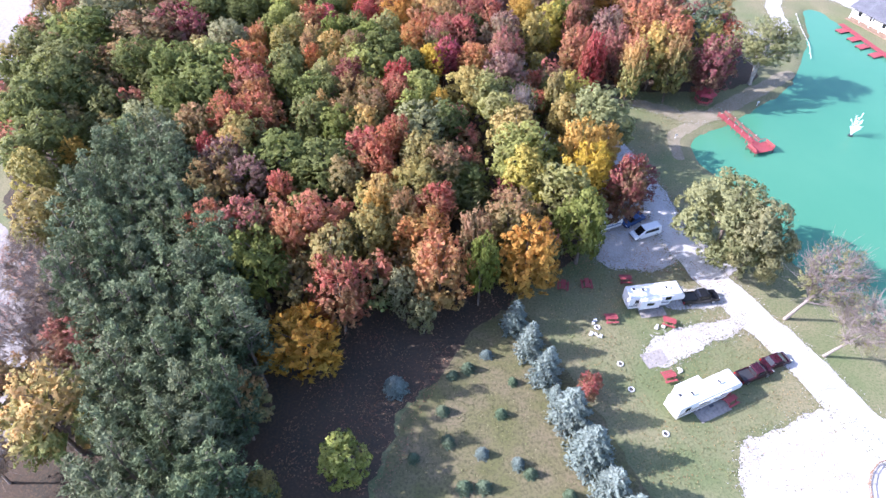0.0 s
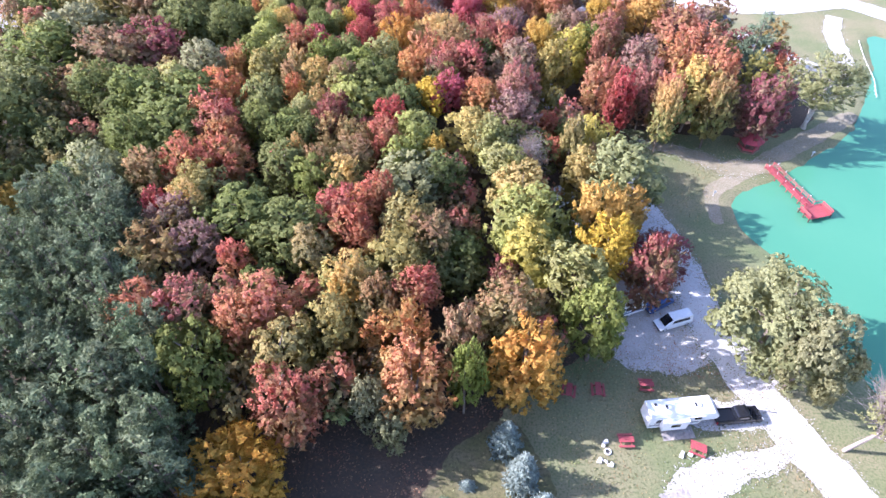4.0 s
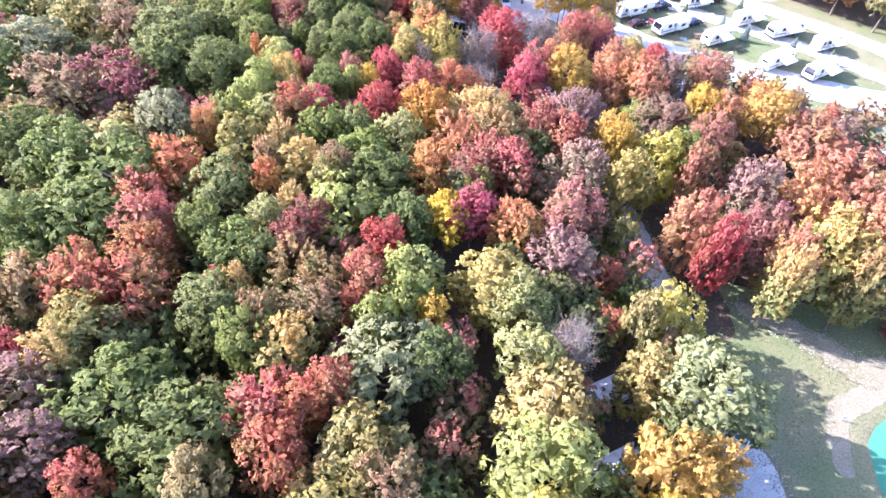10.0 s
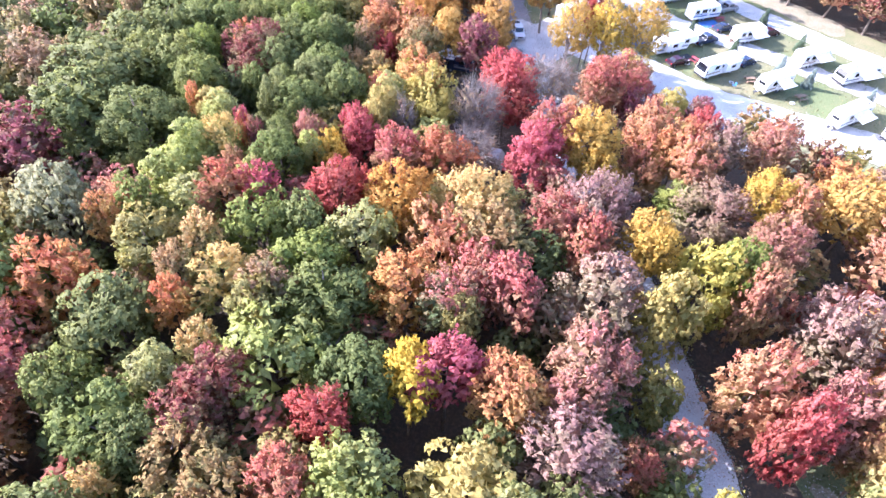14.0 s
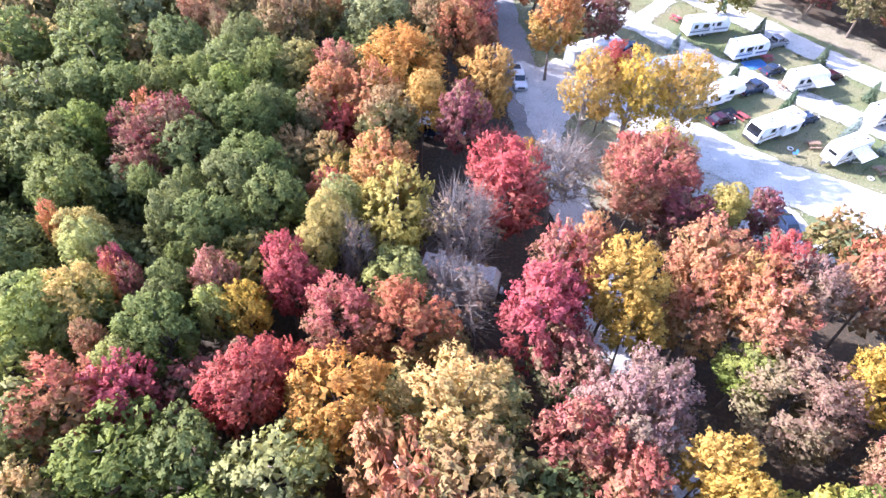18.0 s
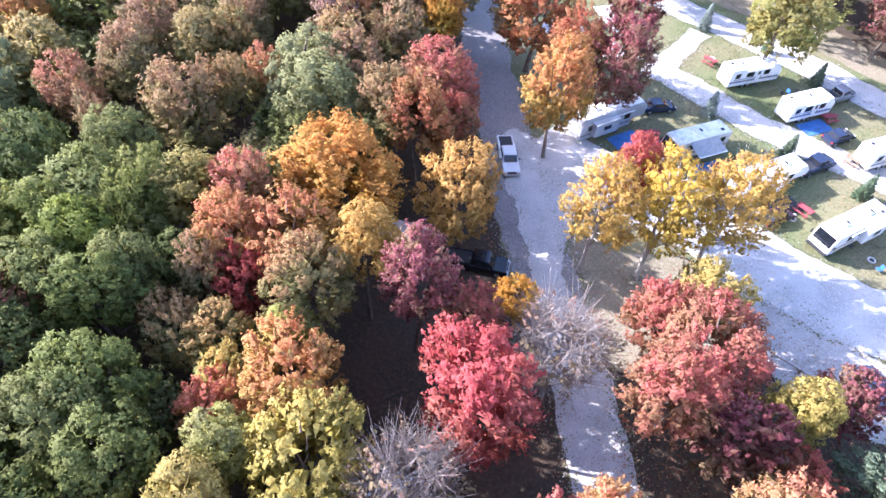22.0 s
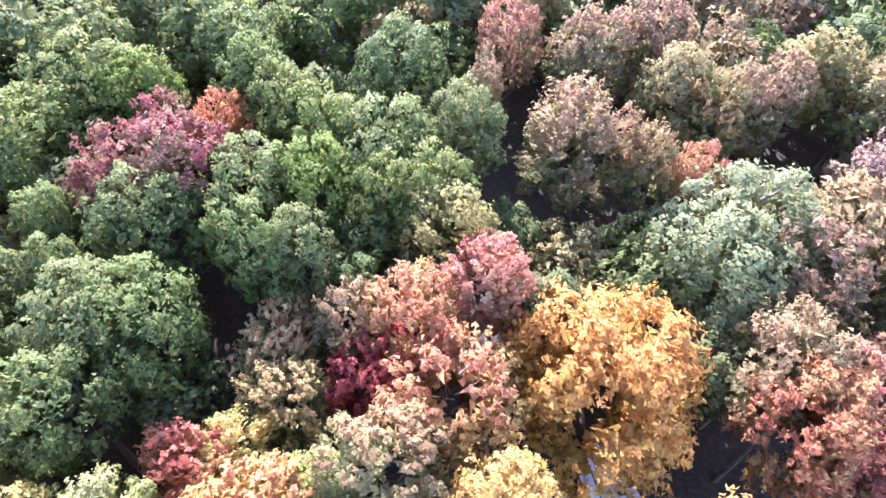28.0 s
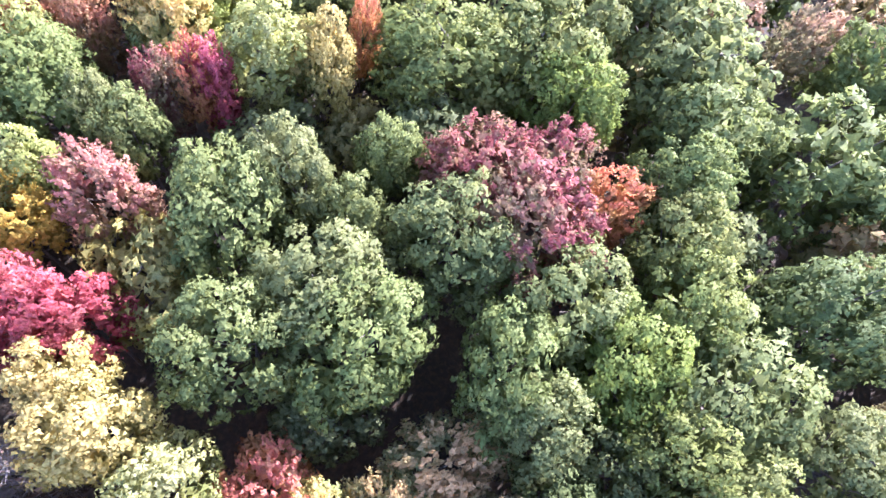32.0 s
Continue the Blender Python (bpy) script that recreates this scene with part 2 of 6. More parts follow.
def patch(name, points, z, material, label, category, rough_edge=0.7, kind="structure", curved=True):
    """A flat piece of ground with a ragged, rounded outline."""
    if curved:
        line = spline(points, True, 0.5 if len(points) > 22 else 0.22)
    else:
        line = [Vector((*a, 0)).lerp(Vector((*b, 0)), k / 60) for a, b in zip(points, points[1:] + points[:1]) for k in range(60)]
    edge = [ragged(v, rough_edge) for v in line]
    if category == "gravel":
        EDGES.append(edge)
    bm = bmesh.new()
    face = bm.faces.new([bm.verts.new((v.x, v.y, z)) for v in edge])
    bmesh.ops.triangulate(bm, faces=[face])
    bmesh.ops.recalc_face_normals(bm, faces=bm.faces)
    if bm.faces and sum(f.normal.z for f in bm.faces) < 0:
        bmesh.ops.reverse_faces(bm, faces=bm.faces)
    me = bpy.data.meshes.new(name)
    bm.to_mesh(me)
    bm.free()
    me.materials.append(material)
    return tagged(new(name, me), label, category, kind=kind)


def strip(name, points, width, z, material, label, category="road", rough_edge=0.5):
    """A track along plan points; width in metres."""
    mid = spline(points, False, 0.5)
    verts, faces = [], []
    for i, v in enumerate(mid):
        d = (mid[min(i + 1, len(mid) - 1)] - mid[max(i - 1, 0)]).normalized()
        side = Vector((-d.y, d.x, 0)) * width / 2
        for s in (1, 0, -1):
            q = v + side * s
            q = ragged(q, rough_edge) if s else q
            verts.append((q.x, q.y, z + (0.01 if s == 0 else 0)))
    for i in range(len(mid) - 1):
        a = 3 * i
        faces += [(a, a + 1, a + 4, a + 3), (a + 1, a + 2, a + 5, a + 4)]
    me = mesh_of(name, verts, [f[::-1] for f in faces], material)
    EDGES.extend([[Vector(v) for v in verts[0::3]], [Vector(v) for v in verts[2::3]]])
    return tagged(new(name, me), label, category, kind="structure")


def inside(p, poly):
    x, y = p
    hit = False
    for (x1, y1), (x2, y2) in zip(poly, poly[1:] + poly[:1]):
        if (y1 > y) != (y2 > y) and x < (x2 - x1) * (y - y1) / (y2 - y1) + x1:
            hit = not hit
    return hit


# ---- the ground, the pond and the roads ----
POND = [(78, 42), (68, 50), (61.5, 59), (57, 67), (54.5, 77), (53, 86), (49, 93), (48.5, 99), (52, 103.5), (57, 106), (66, 113), (76, 121.5), (82, 130), (87, 139),
        (92, 149), (96, 162), (100.5, 162), (103, 152), (106, 142), (112, 128), (124, 104), (126, 76), (112, 52), (94, 42)]
pond_edge = [(v.x, v.y) for v in spline(POND, True, 2.0)]


def ground_height(x, y):
    """The ground is level; only the bed of the pond lies lower."""
    if not (40 < x < 135 and 30 < y < 175):
        return 0.0
    near = min(math.hypot(x - a, y - b) for a, b in pond_edge)
    return -min(1.5, 0.28 * (near + 0.8)) if inside((x, y), pond_edge) else -max(0.0, 0.28 * (0.8 - near))


def build_ground():
    verts, faces = [], []
    xs = [-2500, -1200, -600] + [-300 + 30 * i for i in range(11)] + [20] + [39 + 1.5 * i for i in range(66)] + [150, 195, 260, 330, 600, 1200, 2500]
    ys = [-2500, -1200, -500, -200, -90, -30, 0] + [20 + 2 * i for i in range(87)] + [200, 230, 260, 300, 400, 700, 1300, 2500]
    for y in ys:
        verts += [(x, y, ground_height(x, y)) for x in xs]
    n = len(xs)
    for j in range(len(ys) - 1):
        faces += [(j * n + i, j * n + i + 1, (j + 1) * n + i + 1, (j + 1) * n + i) for i in range(n - 1)]
    tagged(new("ground", mesh_of("ground", verts, faces, GRASS, True)), "mown grass with dry tufts around the campground", "grass", kind="structure")


build_ground()

WATER, wt, wb = nodes_of("turquoise_water")
wt.links.new(mixer(wt, (0.058, 0.205, 0.118), (0.074, 0.225, 0.130), noise_fac(wt, 0.03, 0.3, 0.7)), wb.inputs["Base Color"])
wb.inputs["Roughness"].default_value = 0.12
wb.inputs["Specular IOR Level"].default_value = 0.2
bumped(wt, wb, noise_fac(wt, 1.4, 0.2, 0.8, 3.0), 0.12, 0.05)
water = [ragged(Vector((x, y, 0)), 0.0) for x, y in pond_edge]
tagged(new("water", mesh_of("water", [(v.x, v.y, -0.25) for v in water], [tuple(range(len(water)))[::-1]], WATER)), "turquoise dyed water of the fishing pond", "pond", kind="structure")
if bpy.data.objects["water"].data.polygons[0].normal.z < 0:
    bpy.data.objects["water"].data.flip_normals()


# ---- trees ----
def tube(verts, faces, path, radii, sides=5):
    """A tapered limb along a path of points."""
    start = len(verts)
    for i, p in enumerate(path):
        d = (path[min(i + 1, len(path) - 1)] - path[max(i - 1, 0)]).normalized()
        a = d.orthogonal().normalized()
        b = d.cross(a)
        for k in range(sides):
            w = 2 * math.pi * k / sides
            verts.append(tuple(p + (a * math.cos(w) + b * math.sin(w)) * radii[i]))
    for i in range(len(path) - 1):
        for k in range(sides):
            m = (k + 1) % sides
            s = start + i * sides
            faces.append((s + k, s + m, s + sides + m, s + sides + k))


def leaf_mesh(name, places, normals, tips, length, width, rng, round_to=None, size=None):
    """Leaf sprays: pointed blades at the places, lying across the normals and pointing along the tips; size: of each one."""
    n = len(places)
    normals = normals / np.linalg.norm(normals, axis=1, keepdims=True)
    if round_to is not None:
        normals = normals * np.where((normals * round_to).sum(1, keepdims=True) < 0, -1.0, 1.0)
    tips = tips - normals * (tips * normals).sum(1, keepdims=True)
    tips = tips / (np.linalg.norm(tips, axis=1, keepdims=True) + 1e-9)
    side = np.cross(normals, tips)
    size = rng.uniform(0.6, 1.25, (n, 1)) if size is None else size
    ln, wd = tips * length * size, side * width * size
    droop = normals * 0.12 * length * size
    verts = np.stack([places - ln * 0.5 - wd * 0.5, places + ln * 0.55 - droop * 2, places - ln * 0.5 + wd * 0.5 - droop], 1).reshape(-1, 3)
    corners = np.arange(3 * n).reshape(-1, 3)
    facing = unit(unit(round_to) * 0.7 + normals * 0.3) if round_to is not None else normals
    facing = np.repeat(facing, 3, axis=0)
    me = bpy.data.meshes.new(name)
    me.vertices.add(len(verts))
    me.vertices.foreach_set("co", verts.astype(np.float32).ravel())
    me.loops.add(corners.size)
    me.loops.foreach_set("vertex_index", corners.astype(np.int32).ravel())
    me.polygons.add(len(corners))
    me.polygons.foreach_set("loop_start", np.arange(0, corners.size, 3, dtype=np.int32))
    me.materials.append(LEAF["green"])
    me.update(calc_edges=True)
    if round_to is not None:
        # leaves curl: their shading turns a good way towards the tuft that they sit on
        me.polygons.foreach_set("use_smooth", np.ones(len(corners), dtype=bool))
        me.normals_split_custom_set_from_vertices(facing.tolist())
    return me


def unit(v):
    return v / np.linalg.norm(v, axis=1, keepdims=True)


def crown_lobes(rng, count, radius, low, high, lobe):
    """Centres and radii of the clumps of a crown: a lopsided dome, full at the shoulders, with a few shoots that break its outline."""
    mid, up, down = low + (high - low) * 0.45, (high - low) * 0.55, (high - low) * 0.45
    tilt, sway = rng.uniform(0, 6.28), rng.uniform(0.06, 0.2)
    out = []
    for i in range(count):
        z = 1 - 1.72 * (i + 0.5) / count
        w = i * 2.39996 + rng.uniform(-0.35, 0.35)
        flat = math.sqrt(max(0.0, 1 - z * z)) ** 0.8
        size = lobe * rng.uniform(0.7, 1.35)
        reach = (radius * (1 + sway * math.cos(w - tilt) + 0.1 * math.cos(3 * w + tilt)) - size * 0.75) * rng.uniform(0.84, 1.06)
        out.append((reach * flat * math.cos(w), reach * flat * math.sin(w), mid + z * ((up if z > 0 else down) - size * 0.7) * rng.uniform(0.86, 1.06), size))
    for k in range(6):
        w, r = rng.uniform(0, 6.28), radius * rng.uniform(0.3, 1.0)
        out.append((r * math.cos(w), r * math.sin(w), mid + up * rng.uniform(0.1, 0.95) * math.sqrt(max(0.1, 1.05 - (r / radius) ** 2)), lobe * rng.uniform(0.3, 0.55)))
    return out


def broad_crown(name, seed, blades, radius=4.0, height=15.0, low=0.33, count=46, lobe=1.05, spray=0.0, length=0.62, width=0.42, tuft=20):
    """A broadleaf crown: rosettes of leaves on the clumps of a dome; spray: how far the rosettes are drawn out into upright sprays."""
    rng = np.random.default_rng(seed)
    lobes = np.array(crown_lobes(rng, count, radius, height * low, height * 0.97, lobe))
    weight = lobes[:, 3] ** 2 * np.where(lobes[:, 2] > height * (low + 0.2), 1.25, 0.75)
    tufts = blades // tuft
    pick = rng.choice(len(lobes), tufts, p=weight / weight.sum())
    lob = lobes[pick]
    out = unit((lob[:, :3] - [0, 0, height * (low + 0.97) * 0.45]) / [radius, radius, height * (0.97 - low) * 0.5] + 1e-6)
    d = unit(unit(rng.normal(size=(tufts, 3))) + out * 0.75 + [0, 0, 0.15])
    heart = lob[:, :3] + d * lob[:, 3:4] * rng.uniform(0.7, 1.1, (tufts, 1))
    wide = lobe * 0.27 * rng.uniform(0.6, 1.5, (tufts, 1))
    axis = unit(out * [1, 1, 0.5] + d * 0.4 + rng.normal(size=(tufts, 3)) * 0.2 + [0, 0, 0.7])
    own = np.repeat(np.arange(tufts), tuft)
    n = len(own)
    off = rng.normal(size=(n, 3))
    off = off - d[own] * (off * d[own]).sum(1, keepdims=True) * 0.6
    along = rng.uniform(-0.7, 1.0, (n, 1))
    drawn = axis[own] * along * wide[own] * 3.0 + rng.normal(size=(n, 3)) * wide[own] * 0.45 * (1.15 - along * 0.7)
    places = heart[own] + off * wide[own] * 0.8 * (1 - spray) + drawn * spray
    # one leaf in nine sits deep inside, large, and closes the crown
    deep = (np.arange(n) % 9 == 0)[:, None]
    places = np.where(deep, lob[own, :3] * [0.8, 0.8, 0.93] + rng.normal(size=(n, 3)) * lob[own, 3:4] * 0.3, places)
    places[:, 2] = np.maximum(places[:, 2], height * low * 0.6)
    size = np.where(deep, 2.3, rng.uniform(0.6, 1.25, (n, 1)))
    normals = d[own] * 0.7 + off * 0.4 + rng.normal(size=(n, 3)) * 0.5 + [0, 0, 0.2]
    tips = off * (1 - 0.6 * spray) + axis[own] * spray * 1.8
    return leaf_mesh(name, places, normals, tips, length, width, rng, out[own] * 0.45 + d[own] * 0.65 + off * 0.22 + [0, 0, 0.12], size), lobes


def limb_mesh(name, seed, lobes, height, thick, twigs=0, material=None, top=0.8, forks=1):
    """Trunk and limbs reaching the clumps."""
    rng = np.random.default_rng(seed)
    verts, faces = [], []
    for f in range(forks):
        lean = Vector((rng.normal() * 0.05, rng.normal() * 0.05, 0)) * height * (1 + 1.4 * (forks > 1))
        trunk = [Vector((0.25 * f * (forks > 1), 0.1 * f, -0.15)), Vector((0, 0, height * 0.2)) + lean * 0.2, Vector((0, 0, height * 0.5)) + lean * 0.6, Vector((0, 0, height * top)) + lean]
        tube(verts, faces, trunk, [thick * 1.25, thick * 0.9, thick * 0.6, thick * 0.15], 6)
    for x, y, z, r in lobes:
        end = Vector((x, y, z))
        base = Vector((0, 0, max(height * 0.16, z - math.hypot(x, y) * rng.uniform(0.7, 1.2) - 0.3)))
        mid = base.lerp(end, 0.5) + Vector((0, 0, -0.12 * math.hypot(x, y)))
        tube(verts, faces, [base, mid, end], [thick * 0.38, thick * 0.22, thick * 0.06], 4)
        for _ in range(twigs):
            tip = end + Vector(rng.normal(size=3)) * r * 0.9 + Vector((0, 0, 0.6 * r))
            tube(verts, faces, [mid.lerp(end, rng.uniform(0.2, 1)), tip], [thick * 0.13, thick * 0.04], 3)
    return mesh_of(name, verts, faces, material or BARK, True)


def pine_crown(name, seed, blades, height=17.0, radius=3.4):
    """White pine: whorls of level plumes, feathered with needles that stand up."""
    rng = np.random.default_rng(seed)
    plumes = []
    for w in range(10):
        z = height * (0.3 + 0.68 * w / 9)
        reach = radius * (1 - 0.75 * (w / 9) ** 1.4) * rng.uniform(0.8, 1.15)
        for k in range(5 if w < 8 else 3):
            a = 2 * math.pi * k / 5 + w * 0.9 + rng.uniform(-0.3, 0.3)
            plumes.append((a, z, reach * rng.uniform(0.7, 1.15)))
    plumes = np.array(plumes)
    tufts = blades // 30
    pick = rng.choice(len(plumes), tufts, p=plumes[:, 2] / plumes[:, 2].sum())
    a, z, reach = plumes[pick].T
    s = rng.uniform(0.2, 1.0, tufts) ** 0.7
    spread = 0.26 * reach * np.sqrt(np.clip(1.15 - s, 0.05, 1))
    heart = np.c_[np.cos(a) * reach * s, np.sin(a) * reach * s, z + 0.2 * reach * s] + rng.normal(size=(tufts, 3)) * np.c_[spread, spread, spread * 0.5]
    own = np.repeat(np.arange(tufts), 30)
    n = len(own)
    places = heart[own] + rng.normal(size=(n, 3)) * [0.24, 0.24, 0.2]
    tips = np.c_[np.cos(a), np.sin(a), np.full(tufts, 1.1)][own] + rng.normal(size=(n, 3)) * 0.6
    blades = n
    lobes = [(math.cos(q) * r * 0.8, math.sin(q) * r * 0.8, h + 0.1 * r, 0.8) for q, h, r in plumes[::2]]
    return leaf_mesh(name, places, rng.normal(size=(blades, 3)) + [0, 0, 0.5], tips, 0.44, 0.21, rng), lobes


def spruce_crown(name, seed, blades, height=6.0, radius=1.9):
    """A young spruce: a cone of drooping boughs from the ground up."""
    rng = np.random.default_rng(seed)
    z = 1 - np.sqrt(rng.uniform(0, 1, blades))
    a = rng.uniform(0, 2 * math.pi, blades)
    level = np.floor(z * 11)
    bough = 0.76 + 0.24 * np.cos(a * 7 + level * 1.7) + 0.14 * np.cos((z * 11 - level - 0.3) * 5)
    r = radius * (1.02 - z) ** 0.72 * bough * rng.uniform(0.72, 1.0, blades)
    places = np.c_[np.cos(a) * r, np.sin(a) * r, 0.12 + z * height * 0.98]
    out = np.c_[np.cos(a), np.sin(a), np.full(blades, 0.15)]
    return leaf_mesh(name, places, out * 0.5 + rng.normal(size=(blades, 3)) * 0.6 + [0, 0, 0.5], out + rng.normal(size=(blades, 3)) * 0.4, 0.34, 0.2, rng)


def build_models():
    """One crown and one trunk for each model of tree; every tree shares them. Grades: fine for the trees that are passed close by, coarse for the rest of the wood."""
    made = {}
    grades = (("grand", 12000, 0.44, 2, 16), ("near", 7200, 0.53, 3, 14), ("fine", 3400, 0.74, 4, 11), ("plain", 2700, 0.8, 4, 9), ("coarse", 1150, 1.1, 3, 7))
    for g, (grade, blades, size, variants, tuft) in enumerate(grades):
        for i in range(variants):
            n = 1000 * g + i
            crown, lobes = broad_crown("crown", 10 + n, blades, count=40, lobe=1.15, low=0.28, length=0.56 * size, width=0.5 * size, tuft=tuft)
            made["round", grade, i] = crown, limb_mesh("trunk", n, lobes[:28:4], 15.0, 0.26), 15.0, 4.0
            crown, lobes = broad_crown("crown", 20 + n, int(blades * 1.1), count=44, lobe=1.0, spray=0.6, length=0.64 * size, width=0.4 * size, low=0.26, tuft=tuft)
            made["maple", grade, i] = crown, limb_mesh("trunk", 30 + n, lobes[:28:4], 15.0, 0.22), 15.0, 4.0
            crown, lobes = broad_crown("crown", 40 + n, int(blades * 1.15), count=52, lobe=1.1, radius=4.4, length=0.52 * size, width=0.48 * size, low=0.32, tuft=tuft)
            made["oak", grade, i] = crown, limb_mesh("trunk", 50 + n, lobes[:32:4], 15.0, 0.32), 15.0, 4.4
    for i in range(2):
        crown, lobes = broad_crown("crown", 60 + i, 7000, count=40, lobe=1.0, length=0.27, width=0.18, low=0.36, spray=0.5, tuft=14)
        made["airy", "plain", i] = crown, limb_mesh("trunk", 70 + i, lobes, 15.0, 0.2, 4, PALE_BARK, forks=2), 15.0, 4.0
        crown, lobes = broad_crown("crown", 80 + i, 1300, count=30, lobe=1.2, length=0.26, width=0.18, spray=0.5, tuft=10)
        made["bare", "plain", i] = crown, limb_mesh("trunk", 90 + i, lobes, 15.0, 0.2, 42, GREY_TWIG), 15.0, 4.0
        crown, lobes = pine_crown("crown", 100 + i, 2900)
        made["pine", "plain", i] = crown, limb_mesh("trunk", 110 + i, lobes[::2], 17.0, 0.24, top=0.97), 17.0, 3.4
        crown = spruce_crown("crown", 120 + i, 2600)
        made["spruce", "plain", i] = crown, limb_mesh("trunk", 130 + i, [], 6.0, 0.12, top=0.9), 6.0, 1.9
    return made


MODELS = build_models()
WORDS = {"crimson": "bright crimson", "red": "red", "rose": "faded rose-red", "coral": "coral-orange", "orange": "orange", "flame": "flame-orange", "gold": "golden", "yellow": "pale yellow",
         "lime": "yellow-green", "olive": "olive-green", "green": "green", "oak": "dark green", "deep": "deep green", "sage": "grey-green", "maroon": "maroon", "dusk": "dull mauve-brown",
         "rust": "rusty brown", "turning": "green and red", "turning_gold": "green and gold", "pine": "dark green", "spruce": "blue-grey", "fir": "green"}
KIND = {"round": ("broadleaf_tree", "round-crowned tree"), "maple": ("maple_tree", "maple with upright sprays"), "oak": ("oak_tree", "oak with a billowing crown"),
        "airy": ("poplar_tree", "thin-leaved poplar with pale limbs"), "bare": ("bare_tree", "tree, nearly leafless, with grey twigs"), "pine": ("pine_tree", "white pine with layered plumes"),
        "spruce": ("spruce_tree", "spruce")}
planted = []


def tree(model, hue, x, y, height, radius, where="in the autumn wood", group="", grade=""):
    """A tree of that model and hue with its crown's radius, in metres."""
    rng = random.Random(int(x * 131 + y * 977))
    grade = grade or ("near" if x > 30 and y < 75 else "grand" if radius > 4.6 and -50 < x < 30 and 126 < y < 200 else "near" if (-50 < x < -9 and 126 < y < 192) or (-14 < x < 30 and y > 134) else "fine" if (y > 138 and x < 12) or (-14 < x < 30 and y > 104) else "plain")
    variants = [k for k in MODELS if k[:2] == (model, grade)] or [k for k in MODELS if k[:2] == (model, "plain")]
    crown, trunk, h0, r0 = MODELS[variants[rng.randrange(len(variants))]]
    name, words = KIND[model]
    ob = thing(name, f"{WORDS[hue]} {words} {where}", "tree", group, (x, y, 0), rng.uniform(0, 360))
    wide = rng.uniform(0.86, 1.16)
    if model in ("airy", "bare") and x > 36 and y < 75:
        # these lean out over the pond
        ob.matrix_world = Matrix.Translation((x, y, 0)) @ Matrix.Rotation(radians(rng.uniform(7, 15)), 4, "Y") @ Matrix.Rotation(rng.uniform(0, 6.28), 4, "Z")
    ob.scale = (radius / r0 * wide, radius / r0 / wide, height / h0)
    c, t = new("crown", crown), new("trunk", trunk)
    c.parent = t.parent = ob
    if model in ("round", "maple", "oak"):
        # small trees that reach up between others carry a short crown on a tall stem
        deep = min(1.1, max(0.72, (radius / r0) / (height / h0)))
        if (x > 18 and y < 132) or (x > -24 and y < 66):
            # at the edge of the wood they keep their low boughs
            deep = max(deep, 1.26)
        c.scale.z, c.location.z = deep, h0 * 0.97 * (1 - deep)
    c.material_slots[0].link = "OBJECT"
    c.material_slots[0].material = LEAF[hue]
    planted.append((x, y, radius))
    return ob


def fill(poly, count, spacing, models, hues, heights, where, seed, grade="coarse"):
    """Trees over the rest of a wood, each clear of those that stand already."""
    rng = random.Random(seed)
    xs, ys = [p[0] for p in poly], [p[1] for p in poly]
    for _ in range(count):
        x, y = rng.uniform(min(xs), max(xs)), rng.uniform(min(ys), max(ys))
        h = rng.uniform(*heights)
        r = h * (rng.uniform(0.17, 0.23) if models[0] == "pine" else rng.uniform(0.24, 0.33))
        if inside((x, y), poly) and all((x - a) ** 2 + (y - b) ** 2 > (spacing * (r + c)) ** 2 for a, b, c in planted):
            tree(rng.choice(models), rng.choice(hues), x, y, h, r, where, "", "fine" if -50 < x < 30 and 128 < y < 190 and grade == "coarse" and models[0] != "pine" else grade)
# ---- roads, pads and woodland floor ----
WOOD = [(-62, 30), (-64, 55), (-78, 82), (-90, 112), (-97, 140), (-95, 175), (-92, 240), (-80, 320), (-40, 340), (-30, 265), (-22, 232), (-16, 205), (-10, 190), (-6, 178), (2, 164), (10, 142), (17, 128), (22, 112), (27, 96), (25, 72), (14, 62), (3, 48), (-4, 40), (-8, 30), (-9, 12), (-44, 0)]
# over the meadow's left edge this dark sheet paints in the wood's shade
patch("woodland_floor_and_shade", WOOD, 0.02, LITTER, "dark leaf litter under the wood and painted shade on the meadow", "leaf litter", 1.2)
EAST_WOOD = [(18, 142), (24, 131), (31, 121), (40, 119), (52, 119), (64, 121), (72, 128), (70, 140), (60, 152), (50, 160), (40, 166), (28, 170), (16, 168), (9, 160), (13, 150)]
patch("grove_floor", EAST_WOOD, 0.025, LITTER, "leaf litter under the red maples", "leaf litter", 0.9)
patch("field", [(-46, -60), (-49, 20), (-56, 46), (-66, 64), (-83, 82), (-94, 112), (-102, 142), (-100, 180), (-130, 420), (-420, 420), (-420, -60)], 0.035, FIELD, "pale harvested field with wheel tracks", "field", 1.2, curved=False)
patch("meadow", [(-5, 37), (0, 45), (8, 56), (13, 55), (18, 45), (23, 34), (30, 16), (24, -5), (-6, -5), (-8, 22)], 0.04, MEADOW, "dry meadow grass with bare patches", "meadow", 0.8)
patch("gravel_lot", [(43, 64), (39, 67), (33, 65), (26, 66), (25, 76), (28, 88), (33, 95), (37, 92), (40, 82), (43, 72), (47, 66)], 0.05, ROAD_GRAVEL, "gravel lot shaded by trees", "gravel")
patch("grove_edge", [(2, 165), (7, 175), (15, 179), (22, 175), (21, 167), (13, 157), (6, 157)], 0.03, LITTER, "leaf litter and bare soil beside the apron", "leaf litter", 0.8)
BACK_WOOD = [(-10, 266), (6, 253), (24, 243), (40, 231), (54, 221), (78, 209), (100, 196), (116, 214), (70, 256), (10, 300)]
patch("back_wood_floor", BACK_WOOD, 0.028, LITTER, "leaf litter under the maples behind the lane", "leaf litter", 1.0)
